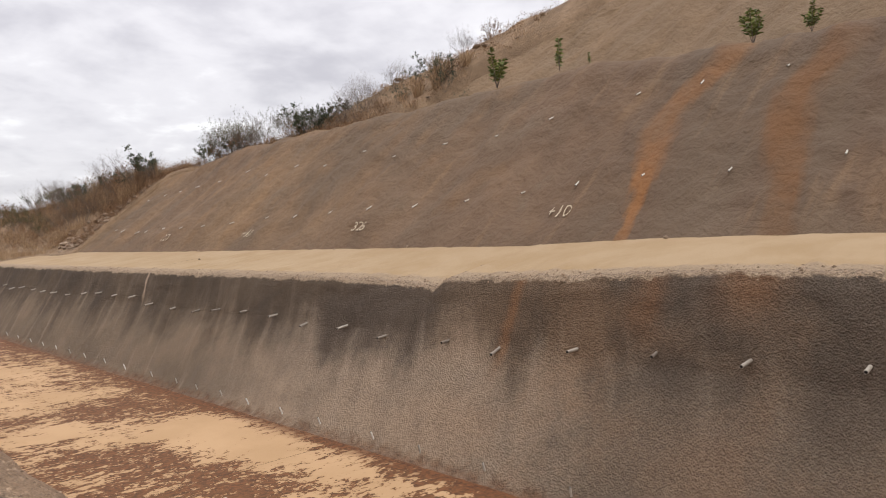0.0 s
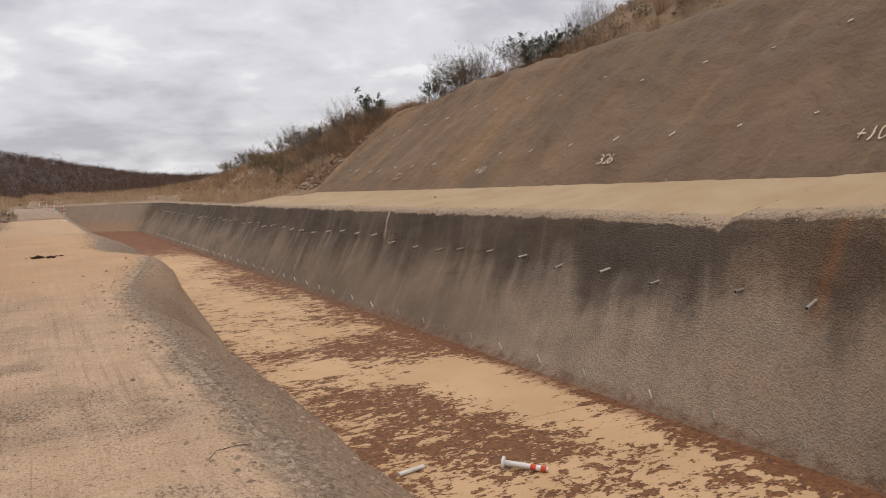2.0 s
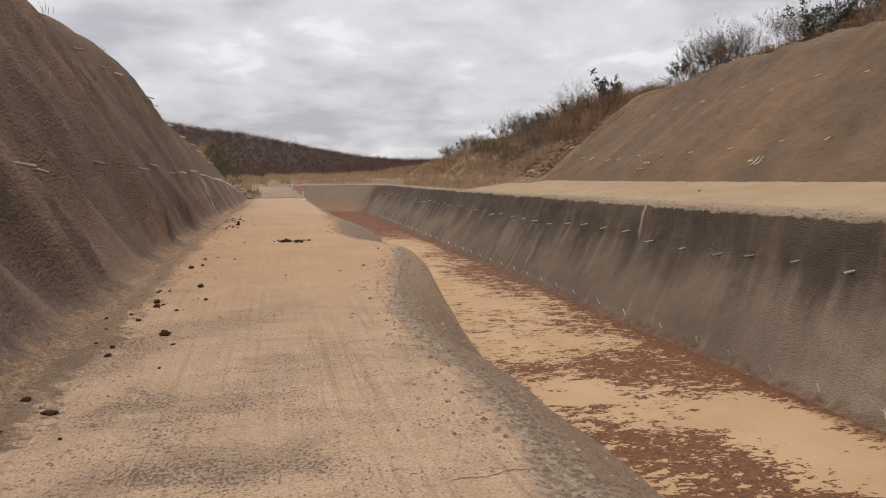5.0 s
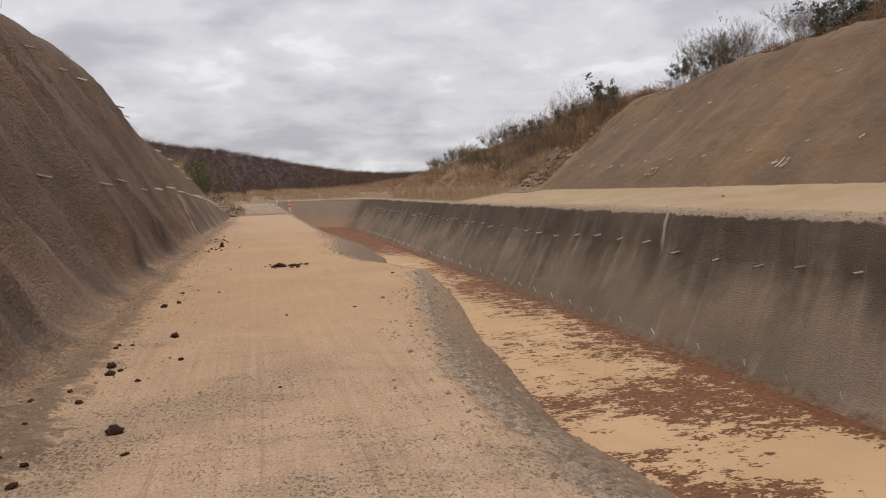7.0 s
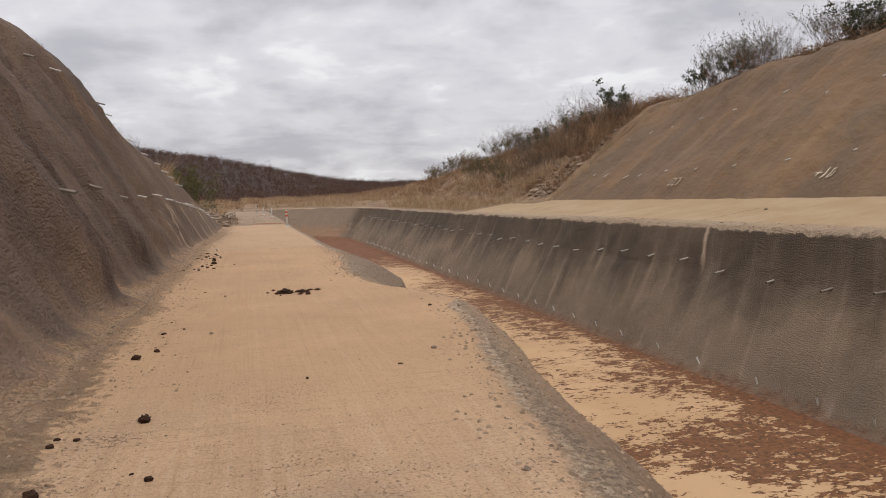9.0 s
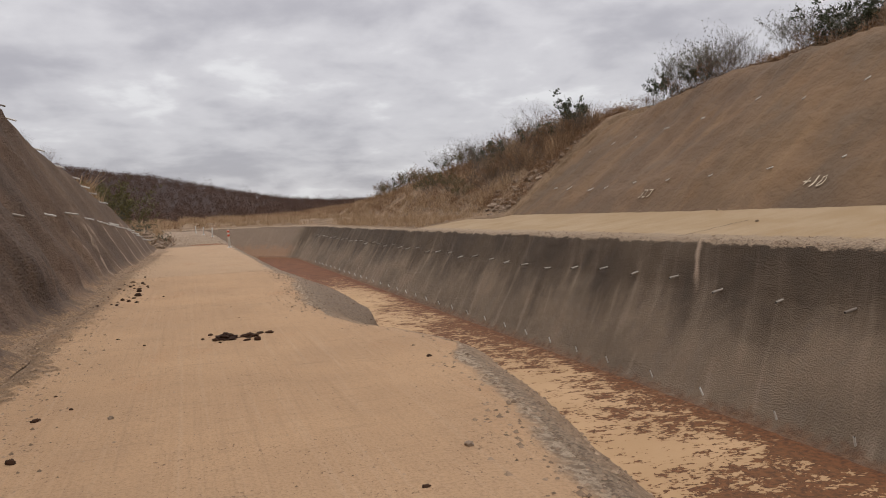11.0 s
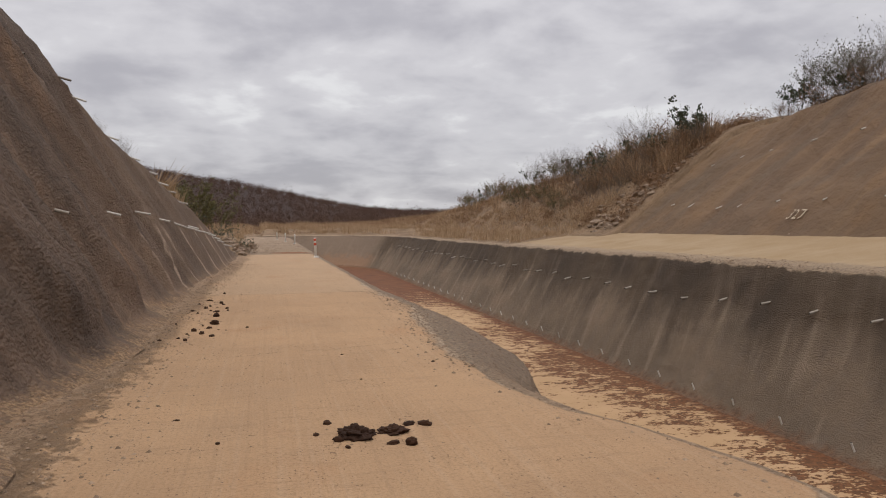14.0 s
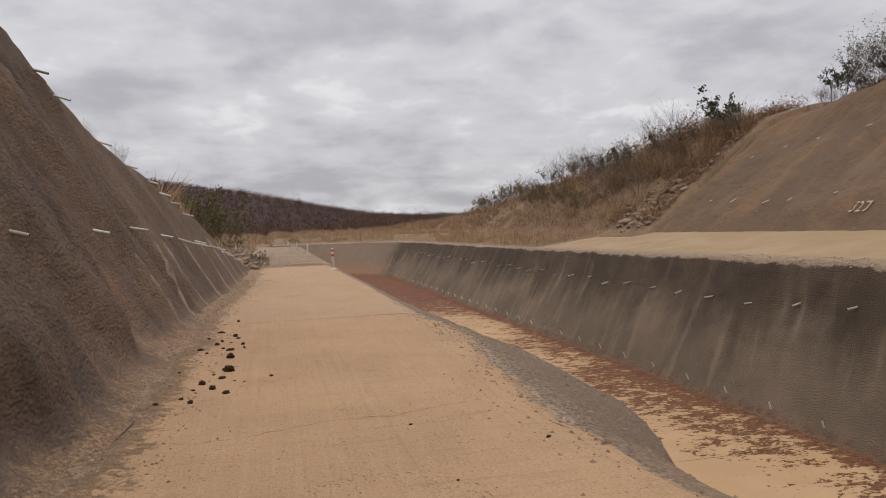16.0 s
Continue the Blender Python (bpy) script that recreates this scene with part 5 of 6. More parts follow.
for _ in range(3000):
    x, y = rnd.uniform(19.8, 31), 59.5 + 110 * rnd.random() ** 1.6
    if fbm(x * 0.25, y * 0.25, 91) < -0.25 or (y < 61.5 and x < 22.5):
        continue
    z, rad = land(x, y), rnd.uniform(0.3, 0.8)
    for _k in range(34):
        p = Vector((x + rnd.gauss(0, rad * 0.5), y + rnd.gauss(0, rad * 0.5), z + abs(rnd.gauss(0, rad * 0.5))))
        leaf(sv, sf, p, (rnd.uniform(-1, 1), rnd.uniform(-1, 1), rnd.uniform(0, 1)), rnd.uniform(0.09, 0.22), rnd.uniform(0.025, 0.055), rnd)
for _ in range(260):
    x = rnd.uniform(19.8, 27.0)
    y = 58.0 + rnd.uniform(0.0, 2.6)
    z, rad = land(x, y), rnd.uniform(0.2, 0.5)
    for _k in range(24):
        p = Vector((x + rnd.gauss(0, rad * 0.5), y + rnd.gauss(0, rad * 0.5), z + abs(rnd.gauss(0, rad * 0.6))))
        leaf(sv, sf, p, (rnd.uniform(-1, 1), rnd.uniform(-1, 1), rnd.uniform(0, 1)), rnd.uniform(0.09, 0.22), rnd.uniform(0.02, 0.045), rnd)
for _ in range(330):
    y = 32 + 20.5 * rnd.random()
    x = face_east(crest_east(y), y) + rnd.uniform(0.9, 2.8)
    z, rad = crest_east(y) + 0.05, rnd.uniform(0.2, 0.45)
    for _k in range(26):
        p = Vector((x + rnd.gauss(0, rad * 0.5), y + rnd.gauss(0, rad * 0.5), z + abs(rnd.gauss(0, rad * 0.6))))
        leaf(sv, sf, p, (rnd.uniform(-1, 1), rnd.uniform(-1, 1), rnd.uniform(0, 1)), rnd.uniform(0.10, 0.22), rnd.uniform(0.03, 0.07), rnd)
for _ in range(420):
    x, y = rnd.uniform(28, 39), rnd.uniform(25.5, 50)
    if not bank_ok(x, y):
        continue
    z, rad = land(x, y), rnd.uniform(0.2, 0.5)
    for _k in range(24):
        p = Vector((x + rnd.gauss(0, rad * 0.5), y + rnd.gauss(0, rad * 0.5), z + abs(rnd.gauss(0, rad * 0.5))))
        leaf(sv, sf, p, (rnd.uniform(-1, 1), rnd.uniform(-1, 1), rnd.uniform(0, 1)), rnd.uniform(0.09, 0.20), rnd.uniform(0.025, 0.05), rnd)
for _ in range(700):
    x, y = rnd.uniform(-30, 45), rnd.uniform(112, 230)
    z, rad = land(x, y), rnd.uniform(0.4, 1.1)
    for _k in range(22):
        p = Vector((x + rnd.gauss(0, rad * 0.6), y + rnd.gauss(0, rad * 0.6), z + abs(rnd.gauss(0, rad * 0.45))))
        leaf(sv, sf, p, (rnd.uniform(-1, 1), rnd.uniform(-1, 1), rnd.uniform(0, 1)), rnd.uniform(0.15, 0.4), rnd.uniform(0.05, 0.12), rnd)
tagged(mesh_object("hillside_scrub", sv, sf, M_SCRUB, False), "low brown dry scrub covering the hillside", "scrub", kind="stuff")

# far woods: leafless trees over the hills beyond the plain
wv, wf = [], []
for _ in range(14000):
    az = radians(rnd.uniform(-34, 44))
    d = 232 + 195 * rnd.random() ** 0.9
    if rnd.random() < 0.03:
        az, d = radians(rnd.uniform(-34, -5)), rnd.uniform(150, 225)
    x, y = math.sin(az) * d, 20 + math.cos(az) * d
    z, h = land(x, y), rnd.uniform(2.2, 4.2)
    if rnd.random() < 0.015:
        h *= 1.7
    rad = h * rnd.uniform(0.35, 0.6)
    if h > 3.9:
        tube(wv, wf, (x, y, z - 0.3), (x + rnd.uniform(-0.4, 0.4), y, z + h * 0.6), 0.06, 0.03, 3)
    for _k in range(38):
        w, e = rnd.uniform(0, 2 * math.pi), math.asin(rnd.uniform(-1.0, 1.0))
        q = rnd.random() ** 0.5
        p = Vector((x + math.cos(w) * math.cos(e) * rad * q, y + math.sin(w) * math.cos(e) * rad * q, z + h * 0.5 + math.sin(e) * h * 0.5 * q))
        g = Vector((rnd.gauss(0, 1), rnd.gauss(0, 1), rnd.gauss(0, 1))).normalized()
        k = g.cross(Vector((rnd.gauss(0, 1), rnd.gauss(0, 1), rnd.gauss(0, 1)))).normalized()
        c = rnd.uniform(0.13, 0.32)
        b = len(wv)
        wv += [tuple(p - g * c), tuple(p + g * c), tuple(p + k * c * 0.8)]
        wf.append((b, b + 1, b + 2))
tagged(mesh_object("far_woods", wv, wf, M_WOOD, False), "leafless dark brown woods on the far hills", "woods", kind="stuff")

# ---- things ----


def stone_mesh(name, seed, mat, flat=0.7, rough=0.3, sub=2):
    bm = bmesh.new()
    bmesh.ops.create_icosphere(bm, subdivisions=sub, radius=0.5)
    for v in bm.verts:
        n = v.co.normalized()
        k = 1 + rough * noise.fractal(n * (1.4 if sub < 3 else 2.1) + Vector((seed * 3.7, seed, 0)), 0.75, 2.1, 4)
        v.co = Vector((v.co.x * k, v.co.y * k * 0.85, max(v.co.z * k * flat, -0.22)))
    me = bpy.data.meshes.new(name)
    bm.to_mesh(me)
    bm.free()
    me.materials.append(mat)
    if mat is M_DUNG:
        me.polygons.foreach_set("use_smooth", [True] * len(me.polygons))
    return me


DUNG = [stone_mesh("dung_lump", i, M_DUNG, 0.8, 0.42, 3) for i in range(9)]
ROCKS = [stone_mesh("rock", 20 + i, M_STONE, 0.75, 0.55) for i in range(8)]


def lay(mesh, name, x, y, z, size, label, category, group, squash=1.0, stretch=1.0, turn=None):
    ob = new(name, mesh)
    ob.matrix_world = pose(x, y, z + size * 0.2 * squash, rnd.uniform(-8, 8), rnd.uniform(-8, 8), rnd.uniform(0, 360) if turn is None else turn) @ Matrix.Diagonal((size * stretch, size, size * squash, 1))
    return tagged(ob, label, category, group)


def road_z(x, y):
    a, b = toe_west(y) - 0.5, rim_x(y)
    return road_point(min(max((x - a) / (b - a), 0), 1), y)[0][2]


LUMP = "dark brown dry dung lump lying on the concrete road"
near_drops = ((-1.41, 9.64, 0.11), (-1.23, 9.72, 0.052), (-2.02, 11.98, 0.094), (-1.78, 11.67, 0.119), (-1.59, 11.15, 0.036), (-1.24, 12.74, 0.04), (-1.75, 13.3, 0.08), (-1.77, 13.6, 0.057),
              (-1.94, 13.73, 0.058), (-1.24, 13.64, 0.057), (-1.37, 14.07, 0.133), (-1.75, 14.87, 0.073), (-1.88, 15.18, 0.061), (-2.1, 14.98, 0.06), (-2.36, 14.27, 0.056), (-2.29, 14.3, 0.049),
              (-2.3, 13.94, 0.047), (-1.99, 14.41, 0.063), (-0.29, 14.79, 0.043), (-1.97, 11.32, 0.024), (-2.17, 11.94, 0.026), (-2.03, 13.45, 0.031))
middle_drops = ((-1.66, 19.45, 0.11), (-1.5, 19.75, 0.08), (-1.54, 20.79, 0.083), (-1.83, 16.85, 0.07), (-1.82, 17.0, 0.05), (-1.69, 16.95, 0.06), (-1.31, 17.25, 0.12), (-1.14, 16.05, 0.065),
                (-1.25, 16.18, 0.037), (-1.68, 15.7, 0.10), (-1.71, 15.95, 0.12), (-1.62, 15.82, 0.07), (-1.42, 15.4, 0.06), (-0.1, 18.07, 0.045), (0.76, 18.25, 0.055), (-1.52, 21.58, 0.035), (-1.33, 21.05, 0.042))
pile_drops = ((-0.16, 24.14, 0.09), (-0.26, 23.86, 0.055), (0.36, 23.54, 0.12), (0.24, 23.58, 0.09), (-0.07, 23.54, 0.05), (-0.12, 23.70, 0.085), (0.43, 24.0, 0.10), (0.55, 23.97, 0.12),
              (-0.92, 23.84, 0.042), (-1.26, 24.55, 0.05), (1.86, 21.51, 0.063), (1.15, 26.32, 0.055), (0.25, 27.04, 0.036), (0.29, 25.66, 0.03))
far_drops = ((-1.43, 34.75, 0.062), (-1.63, 33.3, 0.09), (-1.76, 32.6, 0.052), (-1.39, 32.85, 0.083), (-1.34, 32.6, 0.073), (-1.25, 32.0, 0.057), (-1.22, 31.7, 0.047), (-1.79, 31.6, 0.078), (-1.60, 32.0, 0.068),
             (-1.55, 32.3, 0.052), (-1.40, 31.55, 0.094), (-1.36, 30.9, 0.114), (-1.33, 30.0, 0.125), (-1.38, 29.6, 0.083), (-1.56, 29.3, 0.083), (-1.44, 29.05, 0.078), (-1.29, 28.8, 0.083),
             (-1.69, 28.6, 0.052), (-1.59, 28.45, 0.062), (-1.89, 28.4, 0.057), (-1.87, 30.0, 0.036), (-0.85, 29.5, 0.042), (-1.24, 29.4, 0.036), (-1.68, 31.3, 0.047), (-1.5, 31.7, 0.047),
             (-1.42, 32.2, 0.042), (-1.48, 29.8, 0.036), (-1.62, 29.0, 0.036))
for i, (x, y, s) in enumerate(near_drops + middle_drops + pile_drops + far_drops):
    flat = 0.6 if i % 3 == 0 or y > 23.9 and x > 0.4 else 0.9
    lay(DUNG[i % 9], "dung_lump", x, y, road_z(x, y) - 0.004, s * (0.78 if y < 27 else 1.0), LUMP, "dung", "dung lumps on the road", flat, 1.25 if flat < 0.7 else 1.05)


def dung_pat(x, y, width, depth, high, seed):
    """A low heap with a knobbly, folded surface."""
    r = random.Random(seed)
    bm = bmesh.new()
    bmesh.ops.create_icosphere(bm, subdivisions=5, radius=0.5)
    for v in bm.verts:
        n = v.co.normalized()
        spread = 1 + 0.42 * noise.fractal(n * 1.5 + Vector((seed, 0, 3)), 0.9, 2.0, 3)
        knob = 1.0 - min(noise.voronoi(n * 3.4 + Vector((0, seed, 1)))[0][0], 1.0)
        k = spread * (0.72 + 0.42 * knob)
        v.co = Vector((n.x * 0.5 * k * width, n.y * 0.5 * k * depth, max(n.z * k * high, -0.01)))
    me = bpy.data.meshes.new("dung_pat")
    bm.to_mesh(me)
    bm.free()
    me.materials.append(M_DUNG)
    me.polygons.foreach_set("use_smooth", [True] * len(me.polygons))
    ob = new("dung_pat", me)
    ob.matrix_world = pose(x, y, road_z(x, y) - 0.002, 0, 0, r.uniform(-20, 20))
    tagged(ob, "black knobbly dung pat lying on the concrete road", "dung", "dung pats on the road")


for x, y, w, d, hgt, seed in ((0.02, 23.80, 0.30, 0.27, 0.062, 3), (0.29, 23.86, 0.21, 0.22, 0.045, 8)):
    dung_pat(x, y, w, d, hgt, seed)
for x, y, s in ((1.21, 18.77, 0.06), (-1.0, 20.6, 0.05), (0.9, 15.5, 0.05), (-2.0, 18.2, 0.06)):
    lay(ROCKS[int(s * 100) % 8], "stone", x, y, road_z(x, y) - 0.005, s, "grey broken stone lying on the concrete road", "stone", "stones on the road")
for i in range(130):
    k = rnd.random()
    x = 19.5 + 5.0 * k ** 1.3 + rnd.uniform(-0.3, 0.3)
    y = 58.9 + (1 - 0.7 * k) * abs(rnd.gauss(0, 3.0)) + rnd.uniform(-0.2, 0.5)
    s = (0.14 + 0.5 * rnd.random() ** 2) * (1.15 - 0.4 * k)
    lay(ROCKS[i % 8], "rock", x, y, land(x, y) - 0.05, s, "pale brown rubble rock beside the end of the slope", "rock", "rubble at the slope end", 0.8, rnd.uniform(1, 1.4))



def heap_z(x, y):
    """A low bank of spoil beside the end of the road."""
    k = max(0.0, 1 - ((x + 2.55) / 1.25) ** 2) * smooth01((y - 52.2) / 1.2) * smooth01((66 - y) / 5)
    return 0.02 + 0.5 * k * (0.75 + 0.5 * fbm(x * 0.9, y * 0.7, 61)) - 0.25 * (k <= 0)


heap = sheet("soil_heap", [i / 16 for i in range(17)], steps((52.1, 66, 0.35)), lambda u, y: ((-3.95 + 2.8 * u, y, heap_z(-3.95 + 2.8 * u, y)), 0.0, 0.0), M_SOIL, False, False)
tagged(heap, "low bank of dry brown soil beside the road end", "soil heap", kind="structure")
for i in range(80):
    y = 52.6 + 9.0 * rnd.random() ** 1.4
    x = -1.55 - 1.7 * rnd.random()
    s = 0.12 + 0.30 * rnd.random() ** 2
    lay(ROCKS[(i * 3) % 8], "rock", x, y, max(heap_z(x, y), 0.02) - 0.02, s, "pale grey broken rock on the soil bank beside the road", "rock", "rubble beside the road end", 0.8, rnd.uniform(1, 1.4))


def rubble(name, n, place, size, label):
    """Loose stones past counting, joined into one mesh."""
    verts, faces = [], []
    for i in range(n):
        at = place()
        if at is None:
            continue
        q = size()
        m = pose(at[0], at[1], at[2] + q * 0.12, rnd.uniform(-12, 12), rnd.uniform(-12, 12), rnd.uniform(0, 360)) @ Matrix.Diagonal((q * rnd.uniform(1, 1.4), q, q * 0.8, 1))
        me, b = ROCKS[i % 8], len(verts)
        verts += [tuple(m @ v.co) for v in me.vertices]
        faces += [tuple(b + k for k in p.vertices) for p in me.polygons]
    tagged(mesh_object(name, verts, faces, M_RUBBLE, False), label, "rubble", kind="stuff")


def on_edge():
    k = rnd.random()
    x, y = 19.6 + 6.6 * k, 58.4 + abs(rnd.gauss(0, 1.3)) * (1.2 - 0.6 * k)
    return x, y, land(x, y) - 0.04


def on_bank():
    x, y = rnd.uniform(28, 37), rnd.uniform(25.5, 47)
    return (x, y, land(x, y) - 0.03) if bank_ok(x, y) else None


def on_crest():
    y = 31 + 17 * rnd.random()
    return face_east(crest_east(y), y) + rnd.uniform(0.8, 2.2), y, crest_east(y) + 0.1


rubble("slope_end_rubble", 240, on_edge, lambda: 0.10 + 0.36 * rnd.random() ** 2, "pale brown broken rubble spilling along the slope end")
rubble("bank_rubble", 90, on_bank, lambda: 0.14 + 0.4 * rnd.random() ** 2, "pale brown stones lying on the dry hillside bank")
rubble("crest_rubble", 45, on_crest, lambda: rnd.uniform(0.12, 0.4), "pale brown rubble in dry grass on the slope top")
for i in range(90):
    x, y = -3.4 - abs(rnd.gauss(0, 0.8)), rnd.uniform(50.5, 59)
    lay(ROCKS[i % 8], "rock", x, y, max(land(x, y), 0.0) - 0.03, rnd.uniform(0.12, 0.42), "grey rubble rock beside the gravel track", "rock", "rubble beside the track")


def pipe_mesh(name, length, radius, mat=M_PIPE):
    """A cut length of pipe along +x with a real bore; its foot lies at the origin."""
    bm = bmesh.new()
    n, rings = 12, ((0, radius), (length - 0.006, radius), (length, radius * 0.95), (length, radius * 0.80), (length * 0.45, radius * 0.78))
    loops = [[bm.verts.new((x, math.cos(2 * math.pi * i / n) * r, math.sin(2 * math.pi * i / n) * r)) for i in range(n)] for x, r in rings]
    for a, b in zip(loops, loops[1:]):
        for i in range(n):
            bm.faces.new((a[i], a[(i + 1) % n], b[(i + 1) % n], b[i]))
    bm.faces.new(loops[-1])
    me = bpy.data.meshes.new(name)
    bm.to_mesh(me)
    bm.free()
    me.materials.append(mat)
    me.materials.append(M_BORE_SHADE)
    for p in me.polygons:
        p.use_smooth = len(p.vertices) == 4
        if len(p.vertices) > 4 or all(me.vertices[v].co.x <= length * 0.46 or (me.vertices[v].co.yz.length < radius * 0.81 and me.vertices[v].co.x >= length * 0.9) for v in p.vertices) and p.index >= 3 * n:
            p.material_index = 1
    return me


WEEP = [pipe_mesh("weep_pipe", 0.52, 0.036, M_PIPED), pipe_mesh("weep_pipe", 0.60, 0.036, M_PIPED), pipe_mesh("weep_pipe", 0.48, 0.034, M_PIPED)]
WEEP_FAR = [pipe_mesh("weep_pipe", 0.48, 0.033, M_PIPED), pipe_mesh("weep_pipe", 0.42, 0.032, M_PIPED), pipe_mesh("weep_pipe", 0.52, 0.033, M_PIPED)]
BASE = pipe_mesh("weep_pipe", 0.37, 0.023, M_PIPE)
STUB = [pipe_mesh("weep_pipe", 0.42, 0.021, M_PIPE), pipe_mesh("weep_pipe", 0.37, 0.021, M_PIPED), pipe_mesh("weep_pipe", 0.47, 0.021, M_PIPE), pipe_mesh("weep_pipe", 0.34, 0.021, M_PIPED)]
SLIM = [pipe_mesh("weep_pipe", 0.44, 0.024), pipe_mesh("weep_pipe", 0.38, 0.024), pipe_mesh("weep_pipe", 0.48, 0.022)]


def set_pipe(mesh, at, way, label, group):
    """Sticks a pipe out of a surface: at is where it leaves it; a quarter stays inside."""
    way = Vector(way).normalized()
    q = way.to_track_quat("X", "Z")
    ob = new("weep_pipe", mesh)
    ob.matrix_world = Matrix.Translation(Vector(at) - way * 0.16) @ q.to_matrix().to_4x4()
    return tagged(ob, label, "drain pipe", group)


def face_u(fn, y, z, lo=0.0, hi=1.0):
    for _ in range(26):
        mid = (lo + hi) / 2
        if fn(mid, y)[0][2] < z:
            lo = mid
        else:
            hi = mid
    return fn((lo + hi) / 2, y)[0]


wall_row = [(3.45, -0.72), (5.4, -0.82), (7.33, -0.88), (9.2, -0.97), (11.4, -1.15), (13.1, -1.12), (15.6, -1.21), (17.45, -1.06), (19.4, -1.12), (21.3, -0.98), (23.2, -0.96), (25.0, -1.0),
            (26.6, -1.12), (28.7, -1.15), (30.85, -1.09), (32.87, -0.87), (34.93, -0.9), (36.83, -0.87), (38.9, -0.97), (40.8, -1.13), (42.8, -1.1), (44.8, -1.1)]
wall_row += [(46.7 + 1.95 * i, -1.08 + 0.08 * math.sin(i * 2.3)) for i in range(26)]
for i, (y, z) in enumerate(wall_row):
    p = face_u(east_wall_point, y, z)
    x, yy = bend(p[0], p[1])
    set_pipe((WEEP if y < 22 else WEEP_FAR)[i % 3], (x, yy, p[2]), (-0.95, rnd.uniform(-0.22, 0.05), -0.12 + rnd.uniform(-0.10, 0.08)), "weathered white plastic weep pipe sticking out of the canal wall", "weep pipes in the canal wall")
base_row = [6.0, 8.2, 10.47, 12.5, 14.23, 16.49, 18.33, 20.2, 21.95, 23.6, 25.2, 27.2, 29.6, 31.75, 34.0, 35.9, 37.8, 39.7, 41.7, 43.8, 45.9] + [47.98 + 1.97 * i for i in range(21)]
for i, y in enumerate(base_row):
    p = face_u(east_wall_point, y, -3.52)
    set_pipe(BASE, p, (-0.32, rnd.uniform(-0.15, 0.15), 0.9), "short white plastic weep pipe at the foot of the canal wall", "weep pipes at the wall foot")
low_row = [(2.9, 3.5), (5.6, 3.47), (8.46, 3.25), (11.3, 3.31), (13.72, 3.22), (16.03, 3.02), (18.57, 2.86), (21.58, 2.79), (24.4, 2.81), (27.6, 2.76), (30.5, 2.67), (33.4, 2.66), (36.3, 2.46), (39.55, 2.36), (42.6, 2.34), (45.6, 2.34),
           (48.2, 2.2), (49.9, 2.12), (52.2, 2.29), (54.9, 2.38)]
high_row = [(5.2, 6.4), (7.96, 6.44), (10.66, 6.41), (13.2, 6.44), (16.7, 5.98), (19.4, 5.58), (22.4, 5.56), (25.5, 5.28), (28.8, 5.89), (31.8, 5.39), (35.1, 5.66), (37.7, 5.31), (41.0, 5.79), (44.9, 5.41), (47.4, 5.2), (50.9, 5.08), (52.9, 4.94), (54.9, 4.6)]
for i, (y, z) in enumerate(low_row + high_row):
    p = face_u(east_slope_point, y, z)
    set_pipe(SLIM[i % 2], p, (-0.85, rnd.uniform(-0.15, 0.2), rnd.uniform(-0.45, -0.2)), "short white plastic drain pipe in the tall slope", "drain pipes in the slope")
roadside = [(5.6, 1.75), (8.1, 1.7), (10.7, 1.78), (13.0, 1.7), (15.4, 1.76), (17.8, 1.72), (20.4, 1.86), (22.2, 1.74), (26.1, 1.87), (28.8, 1.68), (32.6, 1.71), (35.2, 1.75), (37.8, 1.6), (39.35, 1.5), (40.4, 1.39), (41.3, 1.42), (42.3, 1.32),
            (43.7, 1.23), (44.8, 1.12), (45.9, 1.0), (47.2, 0.85), (48.6, 0.68), (26.65, 4.78), (28.3, 4.56), (31.35, 4.8), (32.9, 4.5), (34.5, 4.37), (36.4, 4.3), (38.3, 3.85), (39.3, 3.65), (40.4, 3.42), (41.2, 3.2), (41.9, 2.95), (42.9, 2.65),
            (17.6, 4.5), (20.1, 4.7), (22.3, 4.5), (24.4, 4.7)]
for i, (y, z) in enumerate(roadside):
    p = face_u(west_slope_point, y, min(z, crest_west(y) - 0.25))
    dull = z > 4 and i % 3 or y < 29
    set_pipe(STUB[1 + 2 * (i % 2) if dull else 2 * (i % 2)], p, (0.95, rnd.uniform(-0.25, 0.05), rnd.uniform(-0.34, -0.16)), "white plastic drain pipe in the grey roadside slope", "drain pipes in the slope")
for y in (16.3, 21.2, 23.7, 27.5, 31.5):
    p = near_wall_point(0.965, y)[0]
    set_pipe(WEEP[0], p, (0.95, rnd.uniform(-0.1, 0.2), 0.02), "white plastic weep pipe low in the canal wall under the road", "weep pipes low in the canal wall")


def ring_bm(rings, n=14):
    """A turned body along z from (height, radius) pairs, closed at both ends."""
    bm = bmesh.new()
    loops = [[bm.verts.new((math.cos(2 * math.pi * i / n) * r, math.sin(2 * math.pi * i / n) * r, h)) for i in range(n)] for h, r in rings]
    for a, b in zip(loops, loops[1:]):
        for i in range(n):
            f = bm.faces.new((a[i], a[(i + 1) % n], b[(i + 1) % n], b[i]))
            f.smooth = True
    bm.faces.new(loops[0][::-1])
    bm.faces.new(loops[-1])
    return bm


